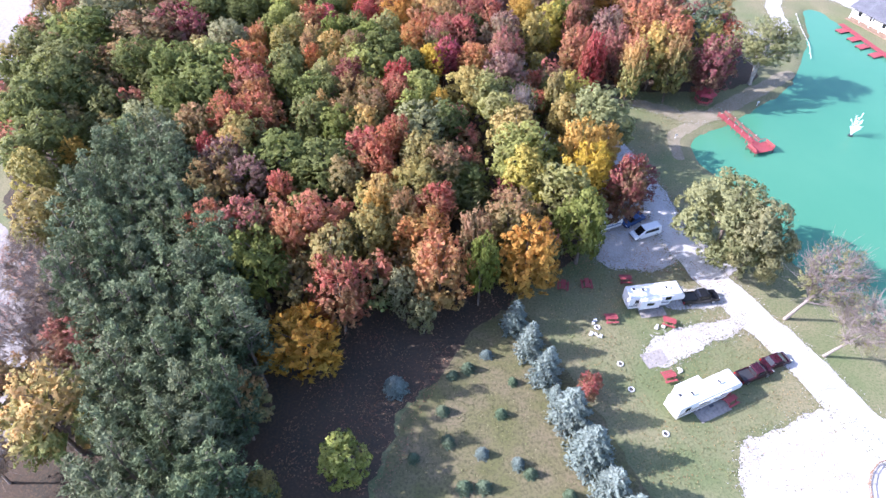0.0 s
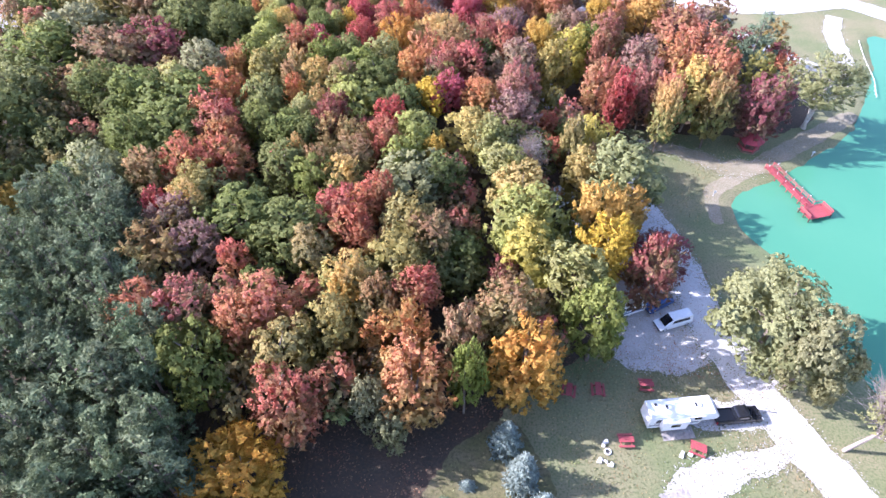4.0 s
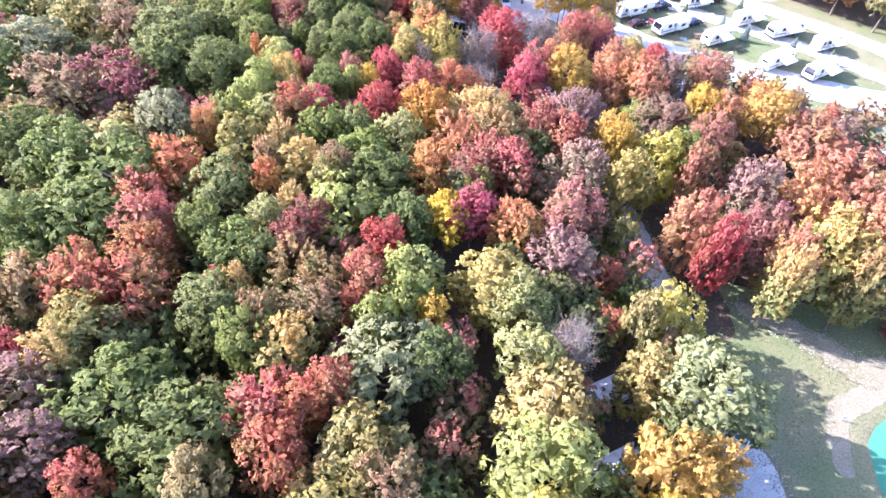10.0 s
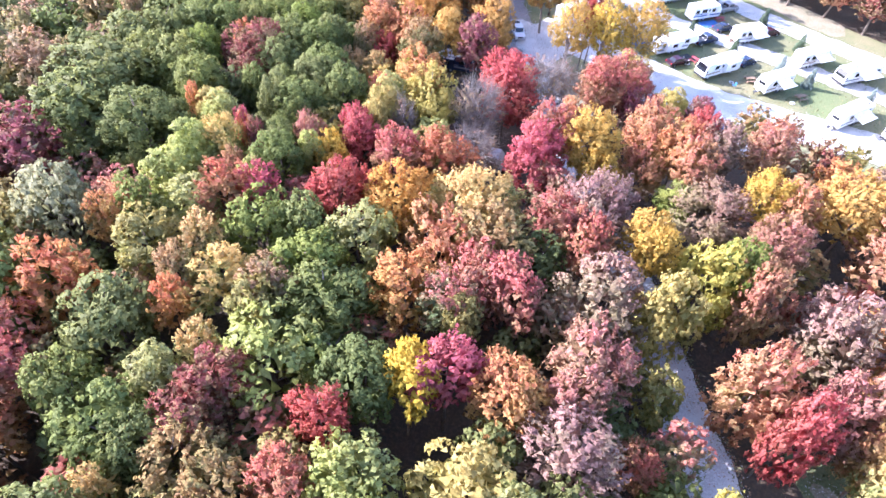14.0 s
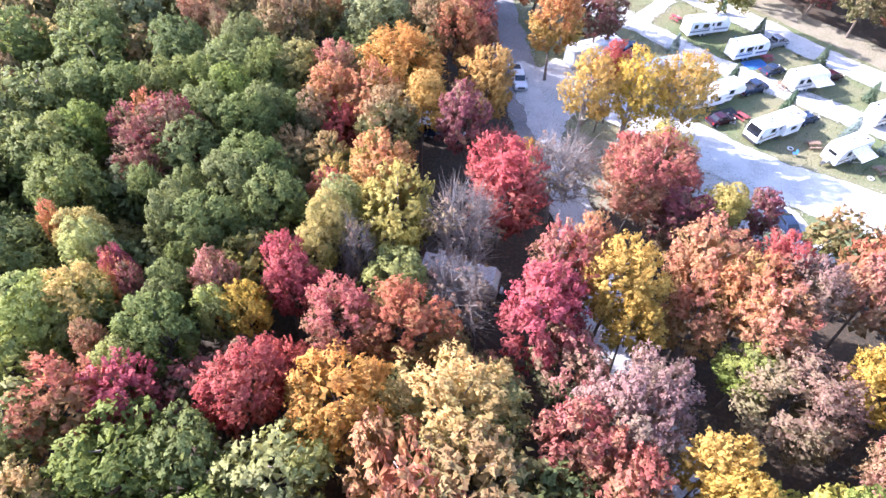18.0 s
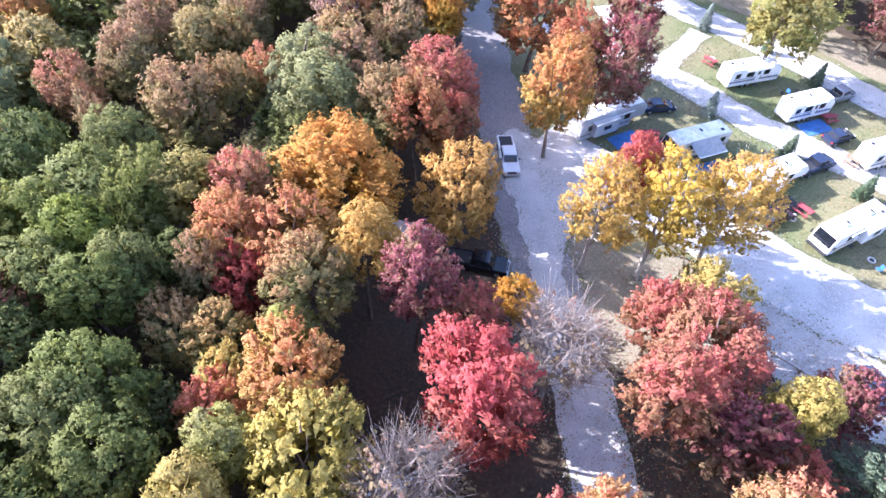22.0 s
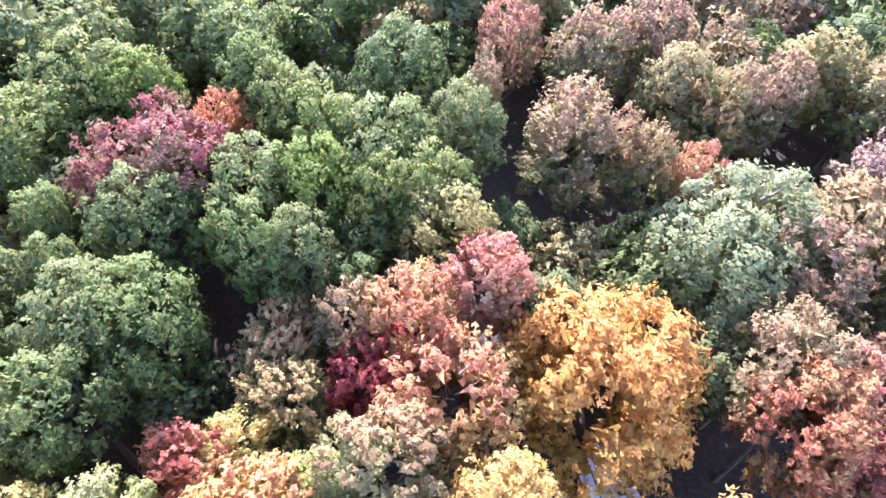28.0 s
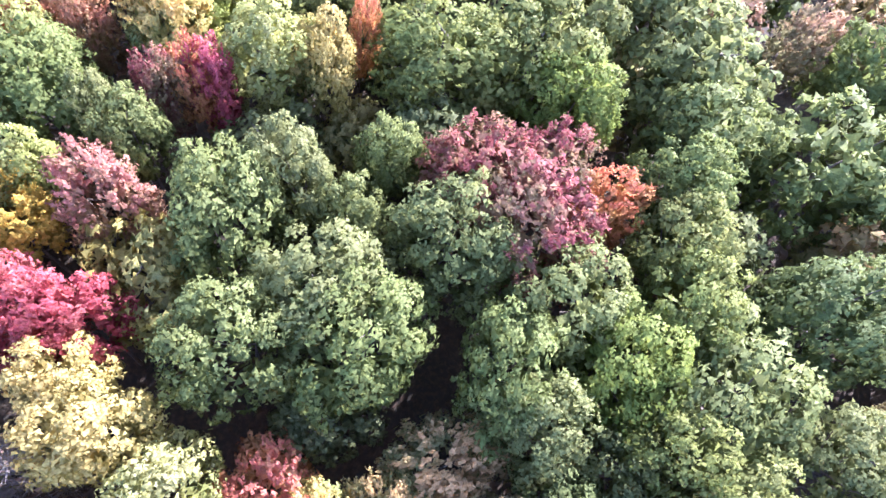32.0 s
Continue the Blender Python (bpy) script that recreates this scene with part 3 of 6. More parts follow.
strip("road_1", [(70, 16), (62, 28), (55.5, 38), (49.5, 50.5), (45.5, 57.5), (42, 64.5), (39, 72), (37.5, 83), (34, 95), (29, 107), (25, 116), (21.5, 125), (18, 134), (14, 142), (9, 152), (5, 162), (1, 172), (-3, 180)], 5.4, 0.06, GRAVEL, "white limestone gravel road")
strip("road_2", [(0, 174), (-4.5, 183), (-8, 192), (-11.5, 201), (-15.5, 211), (-19.5, 222), (-26, 242), (-36, 275), (-50, 325)], 6.4, 0.07, SHADED_GRAVEL, "straight gravel road along the wood")
strip("road_3", [(-6, 197), (0, 194), (8, 191), (17, 187), (26, 182.6), (36, 180.2), (47, 178.6), (57, 177), (68, 176), (80, 177), (96, 182)], 9.0, 0.08, GRAVEL, "wide white gravel road past the campsites")
patch("gravel_apron", [(14, 187), (22, 182), (33, 173), (33, 168), (26, 169), (19, 173), (15, 180)], 0.05, ROAD_GRAVEL, "shaded gravel apron beside the road", "gravel")
strip("road_4", [(-10, 224), (0, 220), (8, 217), (15, 212.5), (23, 208), (33, 204), (46, 199), (60, 193), (74, 184), (82, 174)], 5.0, 0.065, GRAVEL, "white gravel lane between the campsites")
strip("road_5", [(-20, 252), (-6, 243), (5, 238), (16, 232.5), (28, 226), (40, 218), (54, 210), (70, 202), (86, 190), (96, 182)], 6.0, 0.07, GRAVEL, "white gravel lane behind the campsites")
patch("dirt_verge", [(-14, 256), (6, 244), (22, 236), (38, 225), (52, 216), (54, 222), (40, 232), (24, 244), (6, 254), (-10, 266)], 0.045, SAND, "bare sandy verge by the lane", "verge")
patch("gravel_pad", [(28.5, 49), (31, 52), (37, 54.5), (42, 55.5), (45, 57), (44, 54), (39.5, 51.5), (34, 48.5), (31, 47)], 0.055, ROAD_GRAVEL, "empty gravel camping pad", "gravel")
patch("gravel_turnout", [(36, 29), (38, 35.5), (44, 38.5), (50, 41.5), (55, 38), (57, 30), (52, 18), (40, 18)], 0.055, ROAD_GRAVEL, "wide white gravel turnout", "gravel")
patch("gravel_strip", [(31, 58.5), (36, 57.5), (41, 58), (44, 60.5), (43, 62.5), (38, 61), (32, 61.5)], 0.055, GRAVEL, "gravel pad under a trailer", "gravel")
patch("stony_bank", [(36, 114), (43, 111), (49, 107.5), (55, 107), (60, 110.5), (57, 112), (50, 111.5), (44, 114.5), (37, 116)], 0.06, SAND, "pale stony bank above the pond", "gravel", 0.9)
patch("shore", [(46.5, 95), (47, 101), (53, 106), (62, 112.5), (72, 120), (80, 127), (78, 129), (68, 121.5), (58, 114), (50, 107.5), (44.5, 102), (44.5, 95)], 0.035, SAND, "bare sandy shore", "shore", 0.6)
strip("track_1", [(66, 160), (72, 152), (80, 146), (86, 150), (88, 162), (92, 172)], 4.0, 0.06, GRAVEL, "curving gravel lane above the pond")
strip("track_2", [(96, 182), (108, 172), (116, 160), (124, 146), (134, 128)], 7.0, 0.06, GRAVEL, "white gravel drive by the lodge")
for n, (x1, y1, x2, y2) in enumerate(((-2, 232, 6, 219), (13, 229.5, 7, 217))):
    strip(f"pad_{n + 1}", [(x1, y1), ((x1 + x2) / 2, (y1 + y2) / 2), (x2, y2)], 3.2, 0.06, GRAVEL, "white gravel camping pad")


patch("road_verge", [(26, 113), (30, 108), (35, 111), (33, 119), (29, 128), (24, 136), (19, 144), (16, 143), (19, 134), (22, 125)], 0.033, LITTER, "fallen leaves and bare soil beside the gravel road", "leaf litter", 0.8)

# white sheet painting the sunlit gravel over the road's darkened stretch
patch("junction", [(-10.3, 196.5), (-5.5, 197.2), (1.6, 193), (0.4, 186), (-0.1, 180), (0.8, 175.4), (4.2, 171.3), (2.2, 169), (-2.0, 174.5), (-5.6, 184)], 0.085, GRAVEL, "white gravel where the roads meet, with sunlight painted in", "gravel", 0.9)
patch("bare_ground", [(0.4, 183.4), (5.3, 182), (13, 183.5), (17.5, 178), (15, 173), (7.4, 168.6), (4.2, 171.3), (1.4, 176)], 0.046, SAND, "trodden bare ground with leaves under the poplars", "bare ground", 0.9)

PINE_BELT = [(-30, 10), (-36, 30), (-42, 41), (-48, 51), (-54, 67), (-57, 84), (-46, 84), (-38, 70), (-29, 58), (-23, 47), (-23, 38), (-22, 31), (-20, 10)]


# ---- campers and vehicles ----
WHITE_PANEL = plain("white_fibreglass", (0.78, 0.77, 0.74), 0.35, wear=0.12, scale=1.5)
ROOF_SKIN = plain("roof_membrane", (0.8, 0.78, 0.75), 0.7, wear=0.3, scale=1.2)
CREAM = plain("cream_panel", (0.66, 0.6, 0.5), 0.4, wear=0.15, scale=1.5)
SILVER = plain("silver_panel", (0.5, 0.52, 0.55), 0.3, 0.5, wear=0.2, scale=1.5)
TAN_STRIPE = plain("tan_stripe", (0.3, 0.22, 0.15), 0.4)
BLUE_STRIPE = plain("blue_stripe", (0.06, 0.11, 0.22), 0.4)
GREY_STRIPE = plain("grey_stripe", (0.2, 0.2, 0.22), 0.4)
GLASS = plain("tinted_glass", (0.012, 0.014, 0.018), 0.06, spec=0.8)
TYRE = plain("tyre_rubber", (0.02, 0.02, 0.02), 0.85)
ALLOY = plain("alloy_rim", (0.55, 0.55, 0.56), 0.35, 0.9)
DARK_TRIM = plain("dark_plastic", (0.03, 0.03, 0.032), 0.6)
STEEL = plain("painted_steel", (0.1, 0.1, 0.11), 0.5, 0.6)
CANVAS = plain("striped_canvas", (0.55, 0.56, 0.56), 0.8, wear=0.25, scale=2.0)
BLUE_TARP = plain("blue_tarp", (0.05, 0.16, 0.4), 0.55, wear=0.3, scale=1.2)
LAMP_GLASS = plain("lamp_glass", (0.7, 0.7, 0.68), 0.1)
TAIL_RED = plain("tail_lamp_red", (0.4, 0.02, 0.02), 0.25)
PAINT = {"white": plain("paint_white", (0.75, 0.76, 0.77), 0.2, wear=0.08), "black": plain("paint_black", (0.015, 0.016, 0.02), 0.15), "maroon": plain("paint_maroon", (0.035, 0.006, 0.012), 0.2),
         "blue": plain("paint_blue", (0.04, 0.08, 0.2), 0.2), "navy": plain("paint_navy", (0.02, 0.03, 0.06), 0.18), "silver": plain("paint_silver", (0.42, 0.43, 0.45), 0.25, 0.6)}


def block(size, at, bevel=0.0, taper=(1.0, 1.0), segments=2):
    """A box whose top may be narrowed, with rounded edges."""
    bm = bmesh.new()
    bmesh.ops.create_cube(bm, size=1.0)
    for v in bm.verts:
        k = taper if v.co.z > 0 else (1.0, 1.0)
        v.co = Vector((v.co.x * size[0] * k[0] + at[0], v.co.y * size[1] * k[1] + at[1], v.co.z * size[2] + at[2]))
    if bevel:
        bmesh.ops.bevel(bm, geom=bm.edges[:], offset=bevel, segments=segments, affect="EDGES", profile=0.6)
    return bm


def profile(points, width, bevel=0.0, narrow=1.0, z_narrow=1e9):
    """A side outline in x and z, drawn out across y; above z_narrow it is narrower."""
    bm = bmesh.new()
    n = len(points)
    rows = [[bm.verts.new((x, s * width / 2 * (narrow if z > z_narrow else 1.0), z)) for x, z in points] for s in (-1, 1)]
    bm.faces.new(rows[0])
    bm.faces.new(rows[1][::-1])
    for i in range(n):
        j = (i + 1) % n
        bm.faces.new((rows[0][j], rows[0][i], rows[1][i], rows[1][j]))
    bmesh.ops.recalc_face_normals(bm, faces=bm.faces)
    if bevel:
        bmesh.ops.bevel(bm, geom=bm.edges[:], offset=bevel, segments=2, affect="EDGES", profile=0.6)
    return bm


def disc(radius, depth, at, axis="y", sides=18, bevel=0.0):
    bm = bmesh.new()
    bmesh.ops.create_cone(bm, cap_ends=True, segments=sides, radius1=radius, radius2=radius, depth=depth)
    if axis == "y":
        bmesh.ops.rotate(bm, verts=bm.verts, matrix=Matrix.Rotation(radians(90), 3, "X"))
    elif axis == "x":
        bmesh.ops.rotate(bm, verts=bm.verts, matrix=Matrix.Rotation(radians(90), 3, "Y"))
    bmesh.ops.translate(bm, verts=bm.verts, vec=at)
    if bevel:
        bmesh.ops.bevel(bm, geom=[e for e in bm.edges if e.calc_face_angle(0) > 0.8], offset=bevel, segments=2, affect="EDGES")
    return bm


def wheel(parent, x, y, radius, width=0.24):
    w = part("wheel", disc(radius * 0.3, width * 0.9, (x, y, radius)), STEEL, parent)
    part("tyre", disc(radius, width, (x, y, radius), bevel=0.04), TYRE, w)
    side = 1 if y > 0 else -1
    part("rim", disc(radius * 0.62, 0.03, (x, y + side * width * 0.5, radius)), ALLOY, w)


def pickup(label, paint, x, y, heading, length=5.8, cover=False, group=""):
    """A crew-cab pickup; it faces its own +x."""
    p, k = PAINT[paint], length / 5.8
    ob = thing("pickup_truck", label, "pickup", group, (x, y, 0.06), heading)
    f = length / 2
    part("body", profile([(-f, 0.5), (-f, 1.08), (-0.6 * k, 1.08), (-0.6 * k, 1.12), (1.35 * k, 1.12), (f - 0.25, 1.02), (f, 0.85), (f, 0.48), (f - 0.5, 0.36), (-f + 0.5, 0.4)], 1.92, 0.05), p, ob)
    cab = part("cab", profile([(-0.62 * k, 1.1), (-0.55 * k, 1.78), (-0.35 * k, 1.86), (0.75 * k, 1.86), (1.0 * k, 1.78), (1.62 * k, 1.12)], 1.78, 0.06, 0.86, 1.5), p, ob)
    if paint == "white":
        part("bed_liner", block((2.2 * k, 1.7, 0.05), (-1.75 * k, 0, 1.09), 0.01), DARK_TRIM, ob, "black bed")
    part("windshield", profile([(1.03 * k, 1.74), (1.09 * k, 1.74), (1.6 * k, 1.18), (1.53 * k, 1.18)], 1.5), GLASS, cab)
    part("rear_window", profile([(-0.66 * k, 1.2), (-0.6 * k, 1.7), (-0.56 * k, 1.7), (-0.6 * k, 1.2)], 1.4), GLASS, cab)
    for s in (-1, 1):
        part("side_window", block((1.45 * k, 0.04, 0.42), (0.35 * k, s * 0.845, 1.46), taper=(0.78, 1)), GLASS, cab)
        part("mirror", block((0.12, 0.2, 0.18), (1.2 * k, s * 1.06, 1.28), 0.03), DARK_TRIM, ob)
        part("headlight", block((0.08, 0.32, 0.2), (f - 0.03, s * 0.74, 0.8), 0.02), LAMP_GLASS, ob)
        part("tail_lamp", block((0.06, 0.16, 0.36), (-f, s * 0.86, 0.88), 0.01), TAIL_RED, ob)
        for wx in (-f + 1.15 * k, f - 1.0 * k):
            wheel(ob, wx, s * 0.86, 0.38)
    if cover:
        part("bed_cover", block((f * 2 - (f + 0.72 * k) - 0.75, 1.72, 0.05), ((-f - 0.7 * k) / 2 - 0.02, 0, 1.11), 0.015), DARK_TRIM, ob)
    else:
        x1, x2 = -f + 0.1, -0.72 * k
        part("bed_floor", block((x2 - x1, 1.5, 0.02), ((x1 + x2) / 2, 0, 1.1)), DARK_TRIM, ob, "black ribbed bed liner")
        for s in (-1, 1):
            part("bed_rail", block((x2 - x1 + 0.1, 0.16, 0.14), ((x1 + x2) / 2, s * 0.84, 1.15), 0.02), p, ob)
        part("tailgate", block((0.09, 1.7, 0.16), (-f + 0.06, 0, 1.16), 0.02), p, ob)
    part("front_bumper", block((0.16, 1.86, 0.2), (f + 0.03, 0, 0.52), 0.04), ALLOY, ob)
    part("rear_bumper", block((0.16, 1.8, 0.16), (-f - 0.04, 0, 0.52), 0.04), ALLOY, ob)
    part("grille", block((0.05, 1.05, 0.26), (f - 0.0, 0, 0.78), 0.01), DARK_TRIM, ob)
    return ob


def car(label, paint, x, y, heading, length=4.6, roof=1.45, van=False, group=""):
    """A car or, with van, a one-box van; it faces its own +x."""
    p, f = PAINT[paint], length / 2
    ob = thing("van" if van else "car", label, "van" if van else "car", group, (x, y, 0.06), heading)
    part("body", profile([(-f, 0.42), (-f, 0.95), (-f + 0.15, 1.0), (0.5, 1.0), (f - 0.5, 0.86), (f, 0.66), (f, 0.4), (f - 0.5, 0.28), (-f + 0.5, 0.28)], 1.78, 0.06), p, ob)
    if van:
        line = [(-f + 0.02, 0.95), (-f + 0.12, roof - 0.1), (-f + 0.4, roof), (f - 1.9, roof), (f - 0.75, 0.95)]
        glass = [(f - 1.84, roof - 0.06), (f - 1.76, roof - 0.02), (f - 0.72, 1.0), (f - 0.82, 1.0)]
    else:
        line = [(-f + 0.55, 0.95), (-f + 1.15, roof - 0.06), (-f + 1.5, roof), (0.25, roof), (1.15, 0.96)]
        glass = [(0.27, roof - 0.05), (0.35, roof - 0.02), (1.2, 1.0), (1.08, 1.0)]
    cab = part("cabin", profile(line, 1.62, 0.05, 0.86, 1.2), p, ob)
    part("windshield", profile(glass, 1.34), GLASS, cab)
    mid, span = ((-f + f - 1.3) / 2, length - 2.3) if van else (-0.15, 1.9)
    for s in (-1, 1):
        part("side_window", block((span, 0.04, (roof - 1.0) * 0.62), (mid, s * 0.765, 1.0 + (roof - 1.0) * 0.45), taper=(0.82, 1)), GLASS, cab)
        part("headlight", block((0.08, 0.3, 0.16), (f - 0.05, s * 0.66, 0.68), 0.02), LAMP_GLASS, ob)
        part("tail_lamp", block((0.06, 0.2, 0.22), (-f, s * 0.76, 0.82), 0.01), TAIL_RED, ob)
        for wx in (-f + 0.85, f - 0.85):
            wheel(ob, wx, s * 0.8, 0.33, 0.2)
    if not van:
        part("rear_window", profile([(-f + 0.62, 1.0), (-f + 1.12, roof - 0.07), (-f + 1.05, roof - 0.04), (-f + 0.54, 1.0)], 1.3), GLASS, cab)
    part("front_bumper", block((0.12, 1.7, 0.18), (f, 0, 0.45), 0.04), DARK_TRIM, ob)
    part("rear_bumper", block((0.12, 1.7, 0.18), (-f, 0, 0.45), 0.04), DARK_TRIM, ob)
    return ob


def camper(kind, label, x, y, heading, length, stripe, skin=None, awning=0, slide=0, open_awning=True, height=2.95, group="campers in the campground"):
    """A motorhome, travel trailer or fifth-wheel trailer that faces its own +x; awning and slide: the side that carries them (1 or -1)."""
    skin = skin or WHITE_PANEL
    ob = thing(kind, label, {"motorhome": "motorhome"}.get(kind, "trailer"), group, (x, y, 0.06), heading)
    f, low, w = length / 2, 0.55, 2.45
    if kind == "motorhome":
        line = [(-f, low), (-f, height), (f - 0.35, height), (f, height - 0.8), (f + 0.02, low + 0.5), (f - 0.15, low)]
    elif kind == "fifth_wheel_trailer":
        line = [(-f, low), (-f, height), (f - 0.7, height), (f, height - 0.7), (f, 1.55), (f - 0.6, 1.4), (f - 2.0, 1.4), (f - 2.2, low)]
    else:
        line = [(-f, low), (-f, height - 0.15), (-f + 0.15, height), (f - 0.7, height), (f - 0.1, height - 0.7), (f, 1.5), (f - 0.1, low)]
    body = part("body", profile(line, w, 0.09), skin, ob)
    part("roof", block((length - 0.75, w - 0.12, 0.05), (-0.3, 0, height + 0.02), 0.02), ROOF_SKIN, ob, "white rubber roof with grime streaks")
    for s in (-1, 1):
        part("stripe", block((length - (2.4 if kind == "fifth_wheel_trailer" else 0.4), 0.012, 0.3), (-(1.1 if kind == "fifth_wheel_trailer" else 0.05), s * (w / 2 + 0.006), 1.2)), stripe, body)
        part("stripe", block((length * 0.55, 0.012, 0.12), (-length * 0.15, s * (w / 2 + 0.006), 1.55)), stripe, body)
        for k, (px, pw) in enumerate(((-0.36, 0.7), (-0.12, 1.1), (0.2, 0.8))):
            frame_ob = part("window", block((pw + 0.1, 0.03, 0.72), (px * length, s * (w / 2 + 0.012), 2.1), 0.01), DARK_TRIM, body)
            part("pane", block((pw, 0.02, 0.62), (px * length, s * (w / 2 + 0.03), 2.1), 0.005), GLASS, frame_ob)
    side = awning or 1
    door = part("door", block((0.68, 0.04, 1.85), (0.05 * length, side * (w / 2 + 0.015), 1.62), 0.015), skin, body)
    part("pane", block((0.4, 0.02, 0.5), (0.05 * length, side * (w / 2 + 0.04), 2.15)), GLASS, door)
    part("step", block((0.65, 0.35, 0.05), (0.05 * length, side * (w / 2 + 0.2), 0.38), 0.01), STEEL, ob)
    for px in ((-0.22, 0.2) if length > 8 else (0.0,)):
        unit_ob = part("air_conditioner", block((0.95, 0.68, 0.26), (px * length, 0, height + 0.17), 0.06, (0.85, 0.85)), ROOF_SKIN, ob)
        part("grille", block((0.3, 0.5, 0.02), (px * length - 0.2, 0, height + 0.305)), DARK_TRIM, unit_ob)
    for px, py in ((-0.38, 0.5), (0.06, -0.55), (0.33, 0.4)):
        part("roof_vent", block((0.4, 0.4, 0.12), (px * length, py, height + 0.1), 0.03, (0.85, 0.85)), DARK_TRIM if py > 0.45 else ROOF_SKIN, ob)
    if kind == "motorhome":
        bm = profile([(f - 0.32, height - 0.18), (f - 0.26, height - 0.16), (f + 0.045, height - 0.86), (f + 0.06, 1.6), (f + 0.0, 1.6), (f - 0.02, height - 0.84)], w - 0.35)
        part("windshield", bm, GLASS, ob)
        for s in (-1, 1):
            part("headlight", block((0.06, 0.3, 0.2), (f + 0.02, s * 0.9, 0.95), 0.02), LAMP_GLASS, ob)
            part("mirror", block((0.12, 0.2, 0.4), (f - 0.1, s * 1.42, 1.9), 0.03), DARK_TRIM, ob)
            for wx in (f - 1.2, -f + 2.2):
                wheel(ob, wx, s * 1.08, 0.44)
        part("front_bumper", block((0.2, w - 0.1, 0.3), (f + 0.05, 0, 0.65), 0.05), DARK_TRIM, ob)
    else:
        part("front_window", block((0.03, 1.3, 0.5), (f - (0.02 if kind == "fifth_wheel_trailer" else 0.02), 0, 2.1), 0.01), GLASS, body)
        for s in (-1, 1):
            for wx in (-0.12 * length - 0.45, -0.12 * length + 0.4):
                wheel(ob, wx, s * 1.05, 0.36)
            part("jack", block((0.09, 0.09, 0.62), (-f + 0.4, s * 0.95, 0.29)), STEEL, ob)
        if kind == "fifth_wheel_trailer":
            for s in (-1, 1):
                part("landing_leg", block((0.12, 0.12, 1.45), (f - 2.05, s * 0.8, 0.72), 0.01), STEEL, ob)
            part("kingpin", block((0.7, 0.5, 0.5), (f - 1.0, 0, 1.2), 0.05), STEEL, ob)
        else:
            hitch = part("hitch", profile([(f - 0.2, 0.5), (f - 0.2, 0.62), (f + 1.1, 0.6), (f + 1.1, 0.52)], 0.5), STEEL, ob)
            part("gas_bottle", disc(0.16, 0.55, (f + 0.3, 0.18, 0.9), "z", 12, 0.05), WHITE_PANEL, hitch)
            part("gas_bottle", disc(0.16, 0.55, (f + 0.3, -0.18, 0.9), "z", 12, 0.05), WHITE_PANEL, hitch)
            part("jack", block((0.1, 0.1, 0.9), (f + 0.85, 0, 0.45)), STEEL, hitch)
    if slide:
        box = part("slide_out", block((length * 0.36, 0.75, 1.75), (-0.16 * length, slide * (w / 2 + 0.36), 1.95), 0.04), skin, ob)
        part("slide_roof", block((length * 0.37, 0.8, 0.04), (-0.16 * length, slide * (w / 2 + 0.36), 2.86), 0.01), ROOF_SKIN, box)
        part("pane", block((1.1, 0.02, 0.6), (-0.16 * length, slide * (w / 2 + 0.745), 2.1)), GLASS, box)
    if awning:
        a, b = awning * (w / 2 + 0.08), awning * (w / 2 + (2.1 if open_awning else 0.2))
        span, cx = length * 0.5, 0.02 * length
        arm = part("awning", disc(0.07, span, (cx, b, 2.35 if open_awning else 2.85), "x", 10), WHITE_PANEL, ob, "roll-out canvas awning")
        if open_awning:
            bm = bmesh.new()
            rows = []
            for i in range(9):
                px = cx - span / 2 + span * i / 8
                rows.append([bm.verts.new((px, a + (b - a) * t, 2.92 - 0.55 * t - 0.05 * math.sin(math.pi * t) + 0.015 * (i % 2))) for t in (0, 0.33, 0.66, 1)])
            for r1, r2 in zip(rows, rows[1:]):
                for q in range(3):
                    bm.faces.new((r1[q], r1[q + 1], r2[q + 1], r2[q]))
            bmesh.ops.solidify(bm, geom=bm.faces[:], thickness=0.012)
            part("canvas", bm, CANVAS, arm)
            for s in (-1, 1):
                bm = bmesh.new()
                bm.free()
                verts, faces = [], []
                tube(verts, faces, [Vector((cx + s * span / 2, a, 1.0)), Vector((cx + s * span / 2, b, 2.35))], [0.03, 0.03], 5)
                part("arm", mesh_of("arm", verts, faces, STEEL), None, arm)
    planted.append((x, y, max(3.0, length * 0.42)))
    return ob


# the campground beside the wood
camper("motorhome", "white motorhome with tan stripes, parked on grass by the gravel road", 28.2, 192.0, 224, 9.0, TAN_STRIPE, awning=1, slide=1, open_awning=False)
camper("fifth_wheel_trailer", "long white fifth-wheel trailer with a dark mat beside it on grass", 20.2, 197.4, 40, 9.4, GREY_STRIPE, awning=-1, slide=-1, open_awning=False)
camper("travel_trailer", "white travel trailer with an awning on the campground lawn", 37.6, 189.9, 223, 6.6, TAN_STRIPE, awning=1)
camper("travel_trailer", "white travel trailer with grey stripes beside the inner lane", 19.0, 218.6, 34, 8.2, GREY_STRIPE, awning=-1, open_awning=False)
camper("travel_trailer", "white travel trailer with a blue mat under its awning", 25.7, 213.2, 37, 7.0, BLUE_STRIPE, awning=-1, open_awning=False)
camper("travel_trailer", "white travel trailer next to a dark red car", 34.3, 206.9, 36, 6.8, GREY_STRIPE, awning=-1)
camper("fifth_wheel_trailer", "large silver-white fifth-wheel trailer under the red maples", 1.5, 201.9, 44, 9.8, GREY_STRIPE, SILVER, awning=-1, slide=-1, open_awning=False, height=3.5)
camper("motorhome", "older cream motorhome with its awning half out", 12.0, 201.0, 218, 8.0, TAN_STRIPE, CREAM, awning=1)
